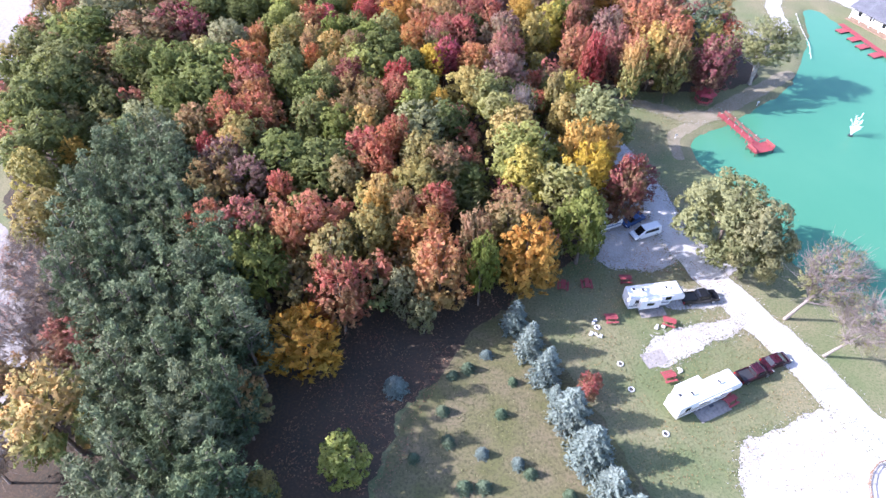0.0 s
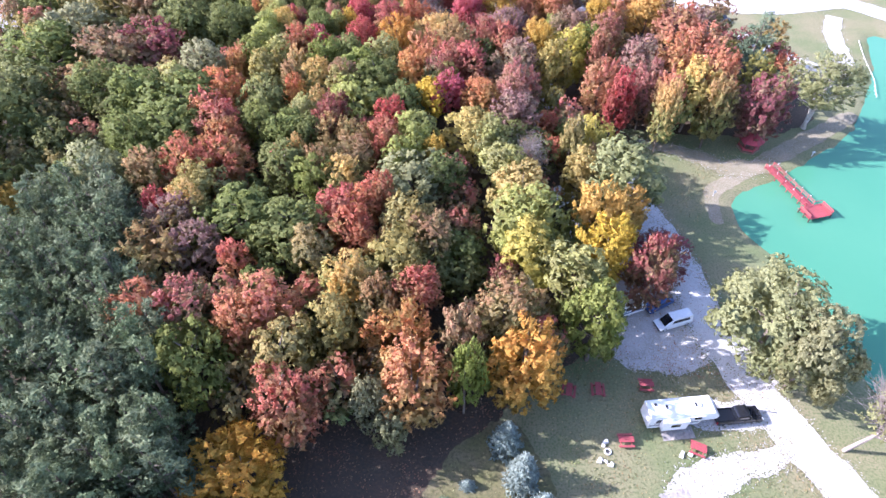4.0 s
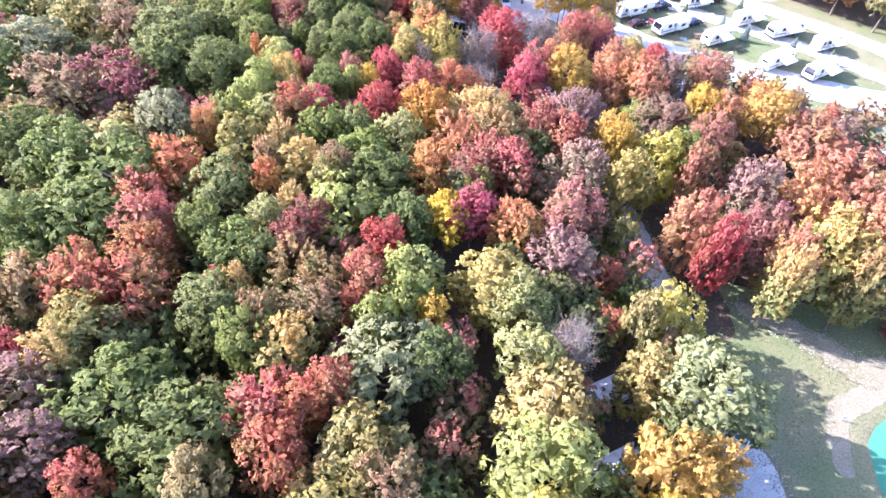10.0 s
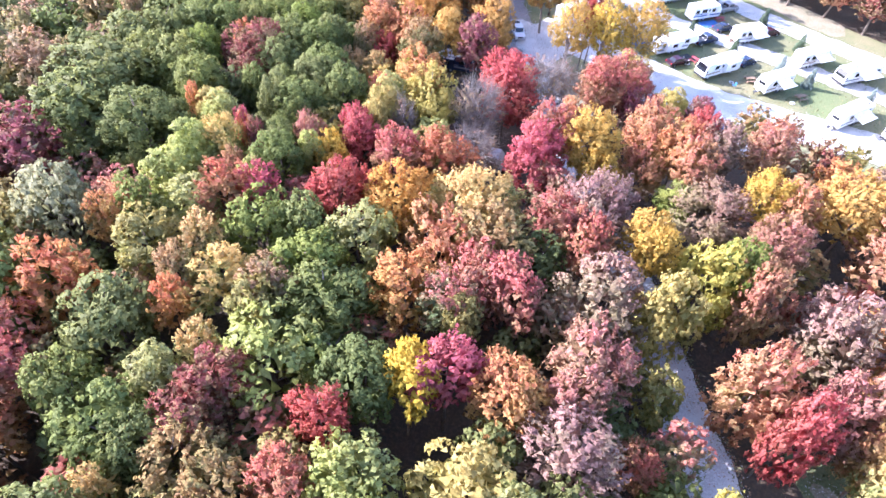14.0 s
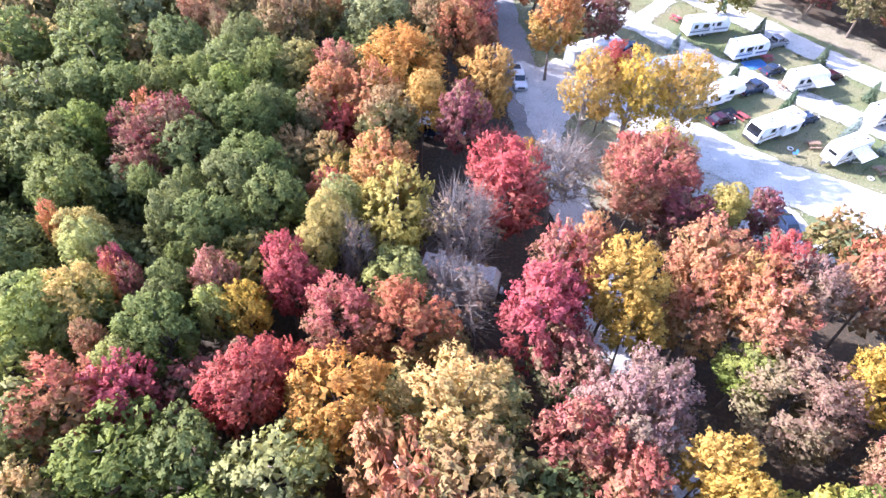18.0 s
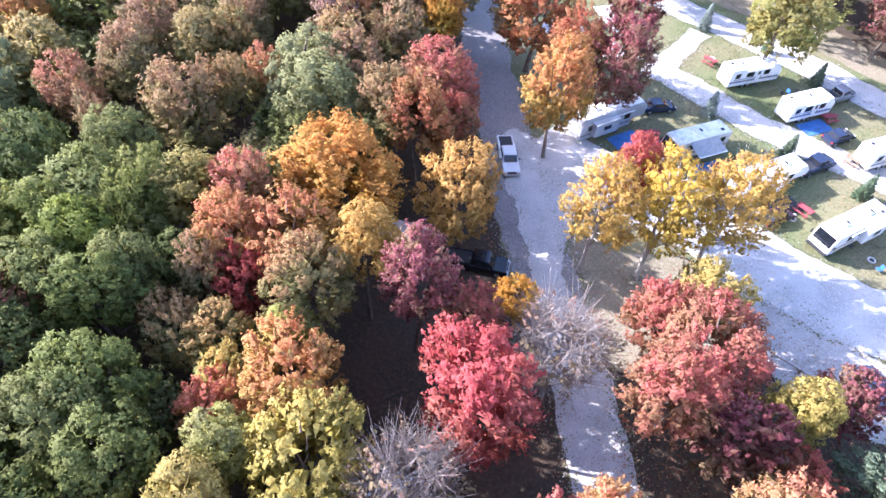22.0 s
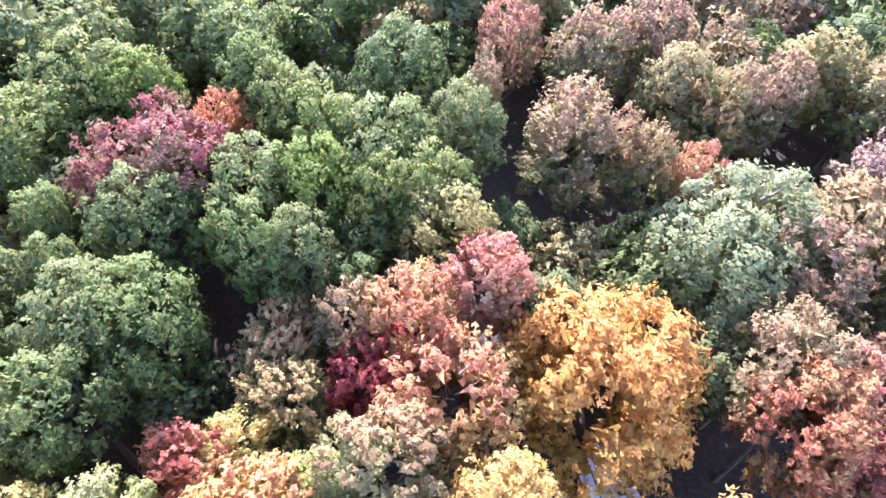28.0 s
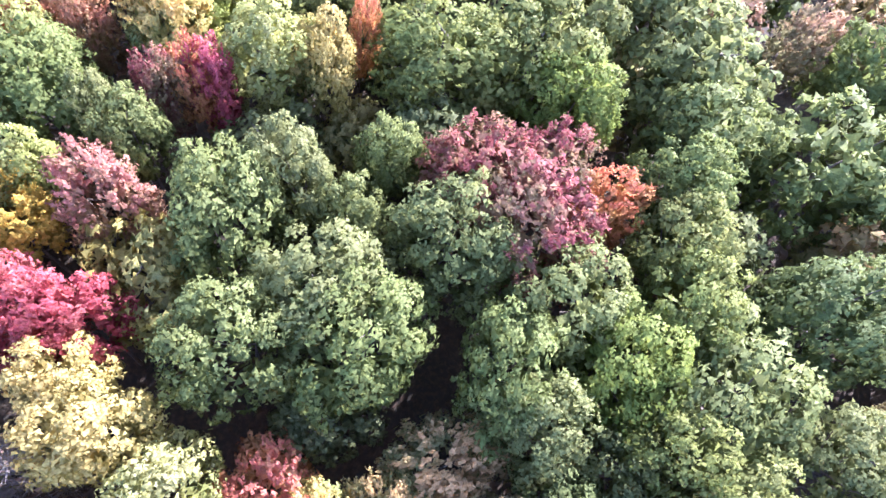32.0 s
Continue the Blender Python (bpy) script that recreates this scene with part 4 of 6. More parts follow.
camper("travel_trailer", "white travel trailer with awning by the wide gravel road", 49.2, 184.0, 226, 8.4, GREY_STRIPE, awning=1)
camper("motorhome", "white motorhome with its awning out at the end of the row", 57.6, 182.8, 226, 8.6, TAN_STRIPE, awning=1)
camper("travel_trailer", "white travel trailer in the middle row of campsites", 45.3, 202.0, 40, 7.2, TAN_STRIPE, awning=-1)
camper("motorhome", "white motorhome in the middle row of campsites", 53.0, 199.0, 217, 9.0, GREY_STRIPE, awning=1)
camper("travel_trailer", "low white travel trailer at the end of the lane", 61.0, 195.6, 40, 6.4, GREY_STRIPE, awning=-1)
# the sites by the pond road
camper("fifth_wheel_trailer", "white fifth-wheel trailer with a slide-out on a gravel pad", 31.6, 58.6, 10, 8.6, GREY_STRIPE, awning=-1, slide=-1, open_awning=False, group="campers by the pond")
camper("fifth_wheel_trailer", "very long white fifth-wheel trailer on the lawn", 34.4, 42.1, 25, 10.4, TAN_STRIPE, awning=-1, slide=1, open_awning=False, group="campers by the pond")
# campers half hidden in the wood
camper("travel_trailer", "grey-white travel trailer half hidden under trees", -7.0, 151.4, 2, 8.4, GREY_STRIPE, CREAM, slide=1, group="campers in the wood")
camper("travel_trailer", "dark-sided trailer with a pale flat roof behind a black pickup", -16.6, 175.6, 2, 7.0, GREY_STRIPE, PAINT["navy"], slide=-1, group="campers in the wood")
camper("travel_trailer", "weathered white trailer among yellow trees", 18.6, 96.0, 40, 6.6, GREY_STRIPE, group="campers in the wood")
camper("travel_trailer", "small white trailer among yellow trees", 20.8, 88.2, 40, 6.0, TAN_STRIPE, group="campers in the wood")
camper("travel_trailer", "small white camper with a blue tarp beside it", 27.6, 75.0, 25, 4.6, BLUE_STRIPE, height=2.6, group="campers by the pond")

pickup("white crew-cab pickup with a black bed on the gravel road", "white", -8.7, 192.2, -69, 6.0)
pickup("black crew-cab pickup parked beside the gravel road", "black", -8.2, 175.9, 4, 6.0)
pickup("black pickup that tows the fifth-wheel trailer by the pond", "black", 38.9, 59.2, 10, 5.8)
pickup("dark maroon pickup at the front of the long trailer", "maroon", 42.6, 46.0, 22, 5.2)
pickup("dark pickup behind the long white trailer", "navy", 26.2, 202.6, 42, 5.4)
pickup("white pickup parked on grass behind a trailer", "silver", 30.8, 218.6, 42, 5.2)
pickup("black pickup parked alone on the mown lawn", "black", 62.6, 167.8, -59, 5.6, cover=True)
car("maroon car parked behind the pickup", "maroon", 46.4, 48.1, 20, 4.2)
car("white van in the shade of the gravel lot", "white", 33.8, 73.2, 202, 5.2, 1.95, True)
car("blue car parked beside the white van", "blue", 32.3, 76.2, 213, 4.4)
car("black car parked at the edge of the white gravel", "navy", 28.5, 173.2, 113, 4.6)
car("maroon car on grass at the end of a trailer", "maroon", 21.2, 192.4, 40, 4.2)
car("dark car towed behind the motorhome", "navy", 33.6, 197.2, 44, 4.0)
car("red car behind a white trailer", "maroon", 38.9, 211.0, 38, 4.2)
car("dark car in the shade by the silver trailer", "navy", 7.6, 207.9, 26, 4.4)
car("dark car beside the lane", "navy", 29.8, 209.4, 40, 4.2)


# ---- the pond's dock, the shelter, tables and small things ----
RED_PAINT = mottled("red_stained_wood", (0.36, 0.07, 0.075), (0.3, 0.065, 0.065), (0.22, 0.05, 0.05), 0.6, 8.0, 0.7, 0.3, 0.01)
BROWN_WOOD = mottled("weathered_wood", (0.24, 0.15, 0.09), (0.3, 0.21, 0.14), (0.13, 0.08, 0.05), 0.8, 9.0, 0.8, 0.3, 0.01)
DARK_WOOD = mottled("dark_stained_wood", (0.07, 0.05, 0.04), (0.1, 0.07, 0.05), (0.04, 0.03, 0.025), 0.8, 9.0, 0.8, 0.3, 0.01)
RED_METAL = mottled("red_metal_roof", (0.4, 0.07, 0.085), (0.35, 0.07, 0.08), (0.28, 0.05, 0.06), 0.5, 4.0, 0.45, 0.1, 0.01)
CHALK = mottled("chalky_stone", (0.68, 0.66, 0.62), (0.55, 0.53, 0.5), (0.4, 0.38, 0.35), 1.2, 8.0, 0.85, 0.4, 0.02)
SOOT = mottled("ash_and_soot", (0.06, 0.055, 0.05), (0.12, 0.11, 0.1), (0.03, 0.03, 0.03), 2.0, 9.0)
SHINGLE = mottled("grey_shingles", (0.11, 0.11, 0.12), (0.15, 0.15, 0.16), (0.07, 0.07, 0.075), 0.6, 5.0, 0.85, 0.4, 0.02)
MATTING = plain("grey_outdoor_mat", (0.3, 0.27, 0.24), 0.9, wear=0.4, scale=2.0)
FOAM = plain("white_spray", (0.85, 0.9, 0.9), 0.3)


def picnic_table(x, y, turn, wood, label, group="picnic tables"):
    ob = thing("picnic_table", label, "picnic table", group, (x, y, 0.05), turn)
    for k in range(3):
        part("plank", block((1.85, 0.23, 0.045), (0, (k - 1) * 0.25, 0.74), 0.01, segments=1), wood, ob)
    for s in (-1, 1):
        part("bench", block((1.85, 0.28, 0.045), (0, s * 0.74, 0.44), 0.01, segments=1), wood, ob)
        part("brace", block((0.09, 1.6, 0.09), (s * 0.62, 0, 0.38)), wood, ob)
        for q in (-1, 1):
            verts, faces = [], []
            tube(verts, faces, [Vector((s * 0.62, q * 0.68, 0)), Vector((s * 0.62, q * 0.22, 0.72))], [0.06, 0.06], 4)
            part("leg", mesh_of("leg", verts, faces, wood), None, ob)


def fire_ring(x, y, label="white-painted fire ring with ash on the grass"):
    ob = thing("fire_ring", label, "fire ring", "fire rings on the lawn", (x, y, 0.02))
    bm = bmesh.new()
    n, m = 20, 6
    ring = [[bm.verts.new(((0.36 + 0.09 * math.cos(2 * math.pi * j / m)) * math.cos(2 * math.pi * i / n), (0.36 + 0.09 * math.cos(2 * math.pi * j / m)) * math.sin(2 * math.pi * i / n), 0.09 + 0.09 * math.sin(2 * math.pi * j / m))) for j in range(m)] for i in range(n)]
    for i in range(n):
        for j in range(m):
            bm.faces.new((ring[i][j], ring[(i + 1) % n][j], ring[(i + 1) % n][(j + 1) % m], ring[i][(j + 1) % m]))
    part("ring", bm, CHALK, ob)
    part("ash", disc(0.3, 0.06, (0, 0, 0.04), "z", 14), SOOT, ob, "dark heap of ash")


def build_dock():
    """A red stained dock: a ramp out from the bank and a broad platform with seats at its end."""
    ob = thing("fishing_dock", "red stained wooden dock with benches over the pond", "dock", "", (57.6, 109.8, 0), -70)
    ob.scale = (0.83, 0.86, 0.9)
    for k in range(34):
        part("plank", block((0.36, 1.9, 0.05), (0.2 + k * 0.385, 0, 0.42), 0.008, segments=1), RED_PAINT, ob)
    for k in range(9):
        part("plank", block((0.36, 5.2, 0.05), (13.3 + k * 0.385, 0, 0.42), 0.008, segments=1), RED_PAINT, ob)
    for s in (-1, 1):
        part("rail", block((13.0, 0.1, 0.1), (6.6, s * 0.95, 1.35), 0.01, segments=1), RED_PAINT, ob)
        part("rail", block((13.0, 0.06, 0.12), (6.6, s * 0.95, 0.95), 0.01, segments=1), RED_PAINT, ob)
        for k in range(8):
            part("post", block((0.12, 0.12, 1.9), (0.3 + k * 1.82, s * 0.95, 0.45)), RED_PAINT, ob)
        part("rail", block((0.1, 1.6, 0.1), (13.15, s * 1.8, 1.3), 0.01, segments=1), RED_PAINT, ob)
        part("bench", block((3.0, 0.45, 0.06), (15.0, s * 2.3, 0.85), 0.01, segments=1), RED_PAINT, ob)
        part("bench_back", block((3.0, 0.08, 0.5), (15.0, s * 2.55, 1.2), 0.01, segments=1), RED_PAINT, ob)
        for k in range(3):
            part("pile", disc(0.12, 1.9, (13.5 + k * 1.5, s * 2.5, -0.3), "z", 8), DARK_WOOD, ob)
    for s in (-1, 1):
        for k in range(5):
            part("lamp_post", block((0.1, 0.1, 0.4), (1.2 + k * 2.6, s * 1.02, 1.55), 0.02), CHALK, ob, "small white post cap")


def build_shelter():
    """A hexagonal picnic shelter with a two-tiered red roof."""
    ob = thing("gazebo", "red-roofed hexagonal gazebo on the bank of the pond", "gazebo", "", (55.6, 115.4, 0.03), 12)
    ob.scale = (0.84, 0.84, 0.86)
    part("floor", disc(2.5, 0.16, (0, 0, 0.08), "z", 6), BROWN_WOOD, ob)
    for k in range(6):
        a = 2 * math.pi * (k + 0.5) / 6
        part("post", block((0.14, 0.14, 2.3), (2.1 * math.cos(a), 2.1 * math.sin(a), 1.25), 0.01), RED_PAINT, ob)
    for k in range(6):
        a = 2 * math.pi * k / 6
        bm = block((2.2, 0.06, 0.5), (0, 0, 0))
        bmesh.ops.rotate(bm, verts=bm.verts, matrix=Matrix.Rotation(a + math.pi / 2, 3, "Z"))
        bmesh.ops.translate(bm, verts=bm.verts, vec=(1.85 * math.cos(a), 1.85 * math.sin(a), 0.65))
        if k != 2:
            part("railing", bm, RED_PAINT, ob)
        else:
            bm.free()
    for name, r1, r2, z1, z2 in (("roof", 2.9, 1.2, 2.35, 3.15), ("cupola_roof", 1.5, 0.06, 3.3, 4.0)):
        bm = bmesh.new()
        bmesh.ops.create_cone(bm, cap_ends=True, segments=6, radius1=r1, radius2=r2, depth=z2 - z1)
        bmesh.ops.translate(bm, verts=bm.verts, vec=(0, 0, (z1 + z2) / 2))
        roof = part(name, bm, RED_METAL, ob)
        for k in range(6):
            a = 2 * math.pi * k / 6
            verts, faces = [], []
            tube(verts, faces, [Vector((r1 * math.cos(a), r1 * math.sin(a), z1 + 0.02)), Vector((r2 * math.cos(a), r2 * math.sin(a), z2 + 0.02))], [0.05, 0.05], 4)
            part("ridge", mesh_of("ridge", verts, faces, RED_PAINT), None, roof)
    part("cupola", disc(1.1, 0.3, (0, 0, 3.2), "z", 6), RED_PAINT, ob)


def build_lodge():
    """The low lodge on the far bank: white walls, a porch on posts and a grey roof."""
    ob = thing("lodge", "white lodge with a grey shingled roof and a porch", "building", "", (115.4, 150.0, 0), -67)
    part("wall", block((22, 8, 2.9), (0, 0, 1.45)), WHITE_PANEL, ob)
    bm = profile([(-5.6, 2.85), (0, 5.4), (5.6, 2.85), (5.6, 3.05), (0, 5.62), (-5.6, 3.05)], 23.4)
    bmesh.ops.rotate(bm, verts=bm.verts, matrix=Matrix.Rotation(radians(90), 3, "Z"))
    part("roof", bm, SHINGLE, ob)
    part("porch_floor", block((22, 2.4, 0.2), (0, -5.2, 0.1), 0.02), BROWN_WOOD, ob)
    for k in range(8):
        part("post", block((0.18, 0.18, 2.8), (-10.6 + k * 3.03, -5.3, 1.5), 0.01), WHITE_PANEL, ob)
    for k in range(6):
        w = part("window", block((1.4, 0.1, 1.3), (-9 + k * 3.6, -4.02, 1.7), 0.01), WHITE_PANEL, ob)
        part("pane", block((1.2, 0.06, 1.1), (-9 + k * 3.6, -4.07, 1.7)), GLASS, w)


def float_dock(x, y, turn):
    ob = thing("floating_dock", "small red floating dock by the far bank", "dock", "floating docks", (x, y, -0.25), turn)
    for k in range(7):
        part("plank", block((0.4, 2.0, 0.06), (-1.3 + 0.43 * k, 0, 0.35), 0.01, segments=1), RED_PAINT, ob)
    for s in (-1, 1):
        part("float", block((3.0, 0.5, 0.4), (0, s * 0.7, 0.1), 0.06), DARK_TRIM, ob)


def build_fountain():
    """The aerator: a float in the pond and the sheaf of white drops that it throws up."""
    ob = thing("fountain", "white water spray of the pond aerator", "fountain", "", (82.5, 104.0, -0.25))
    part("float", disc(0.5, 0.2, (0, 0, 0.05), "z", 14, 0.04), DARK_TRIM, ob)
    rng = np.random.default_rng(3)
    verts, faces = [], []
    for _ in range(1500):
        # a ragged sheaf of jets, each thinning towards its tip
        jet, t = rng.integers(0, 16), rng.uniform(0, 1) ** 0.6
        a, u = jet * 2.4 + rng.normal() * 0.12, 0.25 + 0.75 * ((jet * 7) % 16) / 16
        r, z = u * 1.5 * t + rng.normal() * 0.05, (1.6 + 2.6 * ((jet * 5) % 16) / 16) * t * (1.5 - 0.6 * u * t) + 0.05
        if z < 0.03:
            continue
        p = Vector((r * math.cos(a), r * math.sin(a), z))
        s, n = rng.uniform(0.02, 0.06), len(verts)
        verts += [tuple(p + Vector(d) * s) for d in ((1, 0, 0), (-0.5, 0.87, 0), (-0.5, -0.87, 0), (0, 0, 2.0))]
        faces += [(n, n + 2, n + 1), (n, n + 1, n + 3), (n + 1, n + 2, n + 3), (n + 2, n, n + 3)]
    part("spray", mesh_of("spray", verts, faces, FOAM), None, ob, "white drops of water")


def rail_fence(points, wood, label, gap=2.4, high=1.1, rails=(0.45, 0.95)):
    """Posts and rails along plan points."""
    line = spline(points, False, gap)
    ob = thing("rail_fence", label, "fence", "", (line[0].x, line[0].y, 0))
    base = line[0]
    for v in line:
        part("post", disc(0.08, high + 0.1, (v.x - base.x, v.y - base.y, high / 2), "z", 7), wood, ob)
    for a, b in zip(line, line[1:]):
        for z in rails:
            verts, faces = [], []
            tube(verts, faces, [a - base + Vector((0, 0, z)), b - base + Vector((0, 0, z + 0.02))], [0.05, 0.05], 5)
            part("rail", mesh_of("rail", verts, faces, wood), None, ob)


def sign_post(x, y, label="white marker post at the roadside"):
    ob = thing("marker_post", label, "post", "marker posts", (x, y, 0.03))
    part("post", block((0.12, 0.12, 1.1), (0, 0, 0.5), 0.01), CHALK, ob)
    part("board", block((0.5, 0.04, 0.3), (0, -0.08, 0.95), 0.01), CHALK, ob)


def ground_mat(x, y, turn, size, material, label):
    ob = thing("ground_mat", label, "mat", "mats at the campsites", (x, y, 0.05), turn)
    bm = bmesh.new()
    rows = [[bm.verts.new((size[0] * (i / 8 - 0.5), size[1] * (j / 6 - 0.5), 0.03 + 0.02 * math.sin(i * 2.1 + j * 1.7))) for j in range(7)] for i in range(9)]
    for i in range(8):
        for j in range(6):
            bm.faces.new((rows[i][j], rows[i + 1][j], rows[i + 1][j + 1], rows[i][j + 1]))
    part("sheet", bm, material, ob)


def chair(x, y, turn, paint):
    ob = thing("camp_chair", "folding camp chair on the grass", "chair", "camp chairs", (x, y, 0.0), turn)
    part("seat", block((0.5, 0.5, 0.04), (0, 0, 0.42), 0.01), paint, ob)
    part("backrest", block((0.05, 0.5, 0.5), (-0.25, 0, 0.7), 0.01), paint, ob)
    for sx in (-1, 1):
        for sy in (-1, 1):
            part("leg", block((0.03, 0.03, 0.42), (sx * 0.22, sy * 0.22, 0.21)), STEEL, ob)


def stones(x, y, count, spread, seed):
    rng = random.Random(seed)
    for _ in range(count):
        ob = thing("stone", "white limestone block lying on the grass", "stone", "limestone blocks", (x + rng.uniform(-spread, spread), y + rng.uniform(-spread, spread) * 0.6, 0.02), rng.uniform(0, 180))
        part("block", block((rng.uniform(0.4, 0.7), rng.uniform(0.25, 0.45), 0.28), (0, 0, 0.12), 0.06), CHALK, ob)


build_dock()
build_shelter()
build_lodge()
build_fountain()
for x, y, turn in ((101.4, 150.4, 22), (102.3, 145.9, 22), (102.6, 142.0, 22), (103.8, 137.8, 24)):
    float_dock(x, y, turn)
pier = thing("walkway", "pinkish red boardwalk along the far bank", "boardwalk", "", (104.6, 144.5, 0.0), -78)
for k in range(48):
    part("plank", block((0.38, 1.7, 0.06), (-9.6 + 0.4 * k, 0, 0.2), 0.01, segments=1), RED_PAINT, pier)
for x, y, turn in ((24.9, 55.0, 5), (33.3, 54.6, -20), (31.0, 45.3, 15), (28.5, 62.8, 0), (22.3, 61.6, 90), (18.6, 61.2, 80), (38.2, 41.9, 30)):
    picnic_table(x, y, turn, RED_PAINT, "red picnic table on the campsite lawn")
for x, y, turn in ((24.4, 194.6, -40), (7.3, 202.2, 20), (29.3, 213.4, 30), (14.2, 221.4, -30), (34.0, 191.2, 20), (42.5, 188.5, 35), (15.8, 199.0, 40), (31.0, 205.4, -35)):
    picnic_table(x, y, turn, BROWN_WOOD if x > 30 else RED_PAINT, "wooden picnic table beside a camper")
for x, y in ((22.7, 53.6), (24.9, 47.4), (28.7, 37.1), (25.6, 43.4), (30.9, 189.6), (14.6, 222.8), (23.2, 193.2), (41.0, 186.6)):
    fire_ring(x, y)
stones(22.4, 52.2, 5, 0.9, 1)
stones(22.2, 54.6, 3, 0.5, 2)
stones(31.8, 54.0, 3, 0.6, 3)
stones(33.0, 46.5, 3, 0.5, 4)
rail_fence([(56.5, 34.5), (53.6, 33.6), (51.4, 31.2), (50.6, 27.5), (52.5, 24.5)], BROWN_WOOD, "brown log fence round a planting", 1.8, 0.8, (0.35, 0.7))
rail_fence([(17.2, 176.6), (19.9, 174.2), (24.6, 172.2), (29.0, 171.0)], BROWN_WOOD, "weathered log rail along the gravel apron", 3.0, 0.6, (0.5,))
rail_fence([(12.5, 163.0), (14.8, 165.5), (17.5, 168.0), (19.5, 171.0)], BROWN_WOOD, "weathered log rail beside the trees", 2.6, 0.6, (0.5,))
rail_fence([(87.2, 135.5), (87.9, 138), (89.4, 142.3), (91.0, 151.5), (92.9, 159.2)], CHALK, "white pipe edging along the bank", 3.0, 0.4, (0.3,))
for x, y in ((51.8, 44.2), (46.0, 101.2), (66.8, 114.0), (63.9, 171.0), (60.4, 177.5), (42.7, 60.4)):
    sign_post(x, y)
ground_mat(29.9, 48.4, 20, (3.4, 2.4), MATTING, "worn brown mat on the lawn")
ground_mat(22.2, 194.6, 40, (4.6, 2.6), DARK_TRIM, "dark mat beside the long white trailer")
ground_mat(27.4, 211.2, 37, (4.2, 2.4), BLUE_TARP, "blue mat beside a trailer")
ground_mat(4.2, 200.6, 44, (4.0, 2.2), BLUE_TARP, "blue mat beside the silver trailer")
ground_mat(14.2, 198.4, 38, (3.6, 2.2), BLUE_TARP, "blue mat beside the cream motorhome")
ground_mat(35.6, 40.6, 25, (5.0, 2.0), MATTING, "grey mat beside the long trailer")
ground_mat(31.4, 56.6, 10, (4.0, 1.6), MATTING, "grey mat beside the trailer")
for i, (x, y) in enumerate(((23.6, 217.0), (24.6, 217.6), (25.6, 218.2), (8.2, 201.0), (36.6, 43.0), (31.2, 188.2), (17.0, 200.6))):
    chair(x, y, 40 * i, BLUE_TARP if i % 2 else DARK_TRIM)
for line in ([(70, 16), (55.5, 38), (45.5, 57.5), (39, 72), (37.5, 83), (34, 95), (25, 116), (18, 134), (9, 152), (1, 172)], [(0, 174), (-8, 192), (-15.5, 211), (-26, 242), (-36, 275), (-50, 325)], [(14, 187), (22, 180), (33, 171)]):
    for v in spline(line, False, 2.5):
        planted.append((v.x, v.y, 3.4))

# ---- spruces by the meadow and young conifers ----
for x, y, h, r in ((10.6, 53.2, 5.0, 1.9), (12.4, 49.2, 5.4, 2.1), (14.2, 45.0, 5.6, 2.2), (16.6, 38.8, 6.0, 2.6), (18.3, 33.6, 6.2, 2.8), (20.1, 29.0, 5.6, 2.4), (22.0, 26.2, 5.4, 2.4), (15.2, 41.8, 2.6, 1.1)):
    tree("spruce", "spruce", x, y, h * 1.3, r * 1.2, "in a row beside the meadow", "spruce row")
for x, y, h in ((-5.8, 42.6, 3.0), (0.5, 39.4, 1.61), (1.2, 35.2, 1.7), (5.4, 33.8, 1.6), (8.0, 39.2, 1.5), (9.8, 44.0, 1.3), (3.8, 45.9, 1.8), (9.7, 32.6, 1.6), (11.1, 31.4, 1.5), (3.2, 29.5, 1.8), (5.5, 29.6, 1.8), (15.5, 28.9, 1.5), (1.7, 44.8, 1.5), (6.4, 48.2, 1.6), (-3.0, 33.0, 1.4), (12.0, 25.0, 1.6), (7.0, 24.0, 1.7)):
    tree("spruce", "spruce" if h in (3.0, 1.6) else "fir", x, y, h, h * 0.62, "planted in the dry meadow", "young conifers")
for x, y, h in ((13.3, 230.6, 3.6), (22.3, 227.4, 3.0), (14.0, 209.0, 3.4), (23.3, 204.2, 3.0), (28.3, 221.0, 3.2), (31.2, 199.4, 3.2), (38.6, 193.6, 4.2), (37.9, 215.2, 3.2), (-1.2, 237.6, 3.8), (52.4, 188.0, 4.2), (44.0, 206.5, 3.2), (44.0, 193.0, 3.4), (60.5, 188.5, 3.0)):
    tree("spruce", "spruce" if h > 3.3 else "fir", x, y, h * 1.2, h * 0.32, "between the campsites", "campsite spruces")
tree("pine", "lime", 27.5, 232.6, 12.0, 4.6, "behind the campground lane")
for x, y, hue in ((37.0, 231.0, "maroon"), (44.0, 227.0, "rust"), (51.0, 224.0, "red"), (58.0, 219.0, "maroon"), (31.0, 241.0, "rust"), (20.0, 246.0, "maroon"), (10.0, 252.0, "rust"), (66.0, 214.0, "red"), (74.0, 208.0, "rust"), (40.0, 238.0, "dusk"), (82.0, 202.0, "coral"), (92.0, 196.0, "red"), (50.0, 233.0, "rust"), (62.0, 227.0, "maroon")):
    tree("maple", hue, x, y, 12.0 + (x * 7 % 3), 4.2, "along the back lane")


# ---- the trees that stand out, one by one ----
tree("oak", "oak", -58.9, 193.2, 15.2, 5.0)
tree("maple", "rust", -52.7, 194.4, 16.0, 4.6)
tree("maple", "coral", -63.4, 187.4, 15.5, 2.8)
tree("oak", "oak", -73.3, 90.0, 15.5, 6.0)
tree("round", "olive", -19.5, 26.8, 8.0, 2.5)
tree("bare", "dusk", -50.0, 29.0, 11.0, 3.6)
tree("round", "olive", -56.5, 38.0, 10.5, 3.6)
tree("maple", "rust", -51.0, 37.0, 12.5, 4.0)
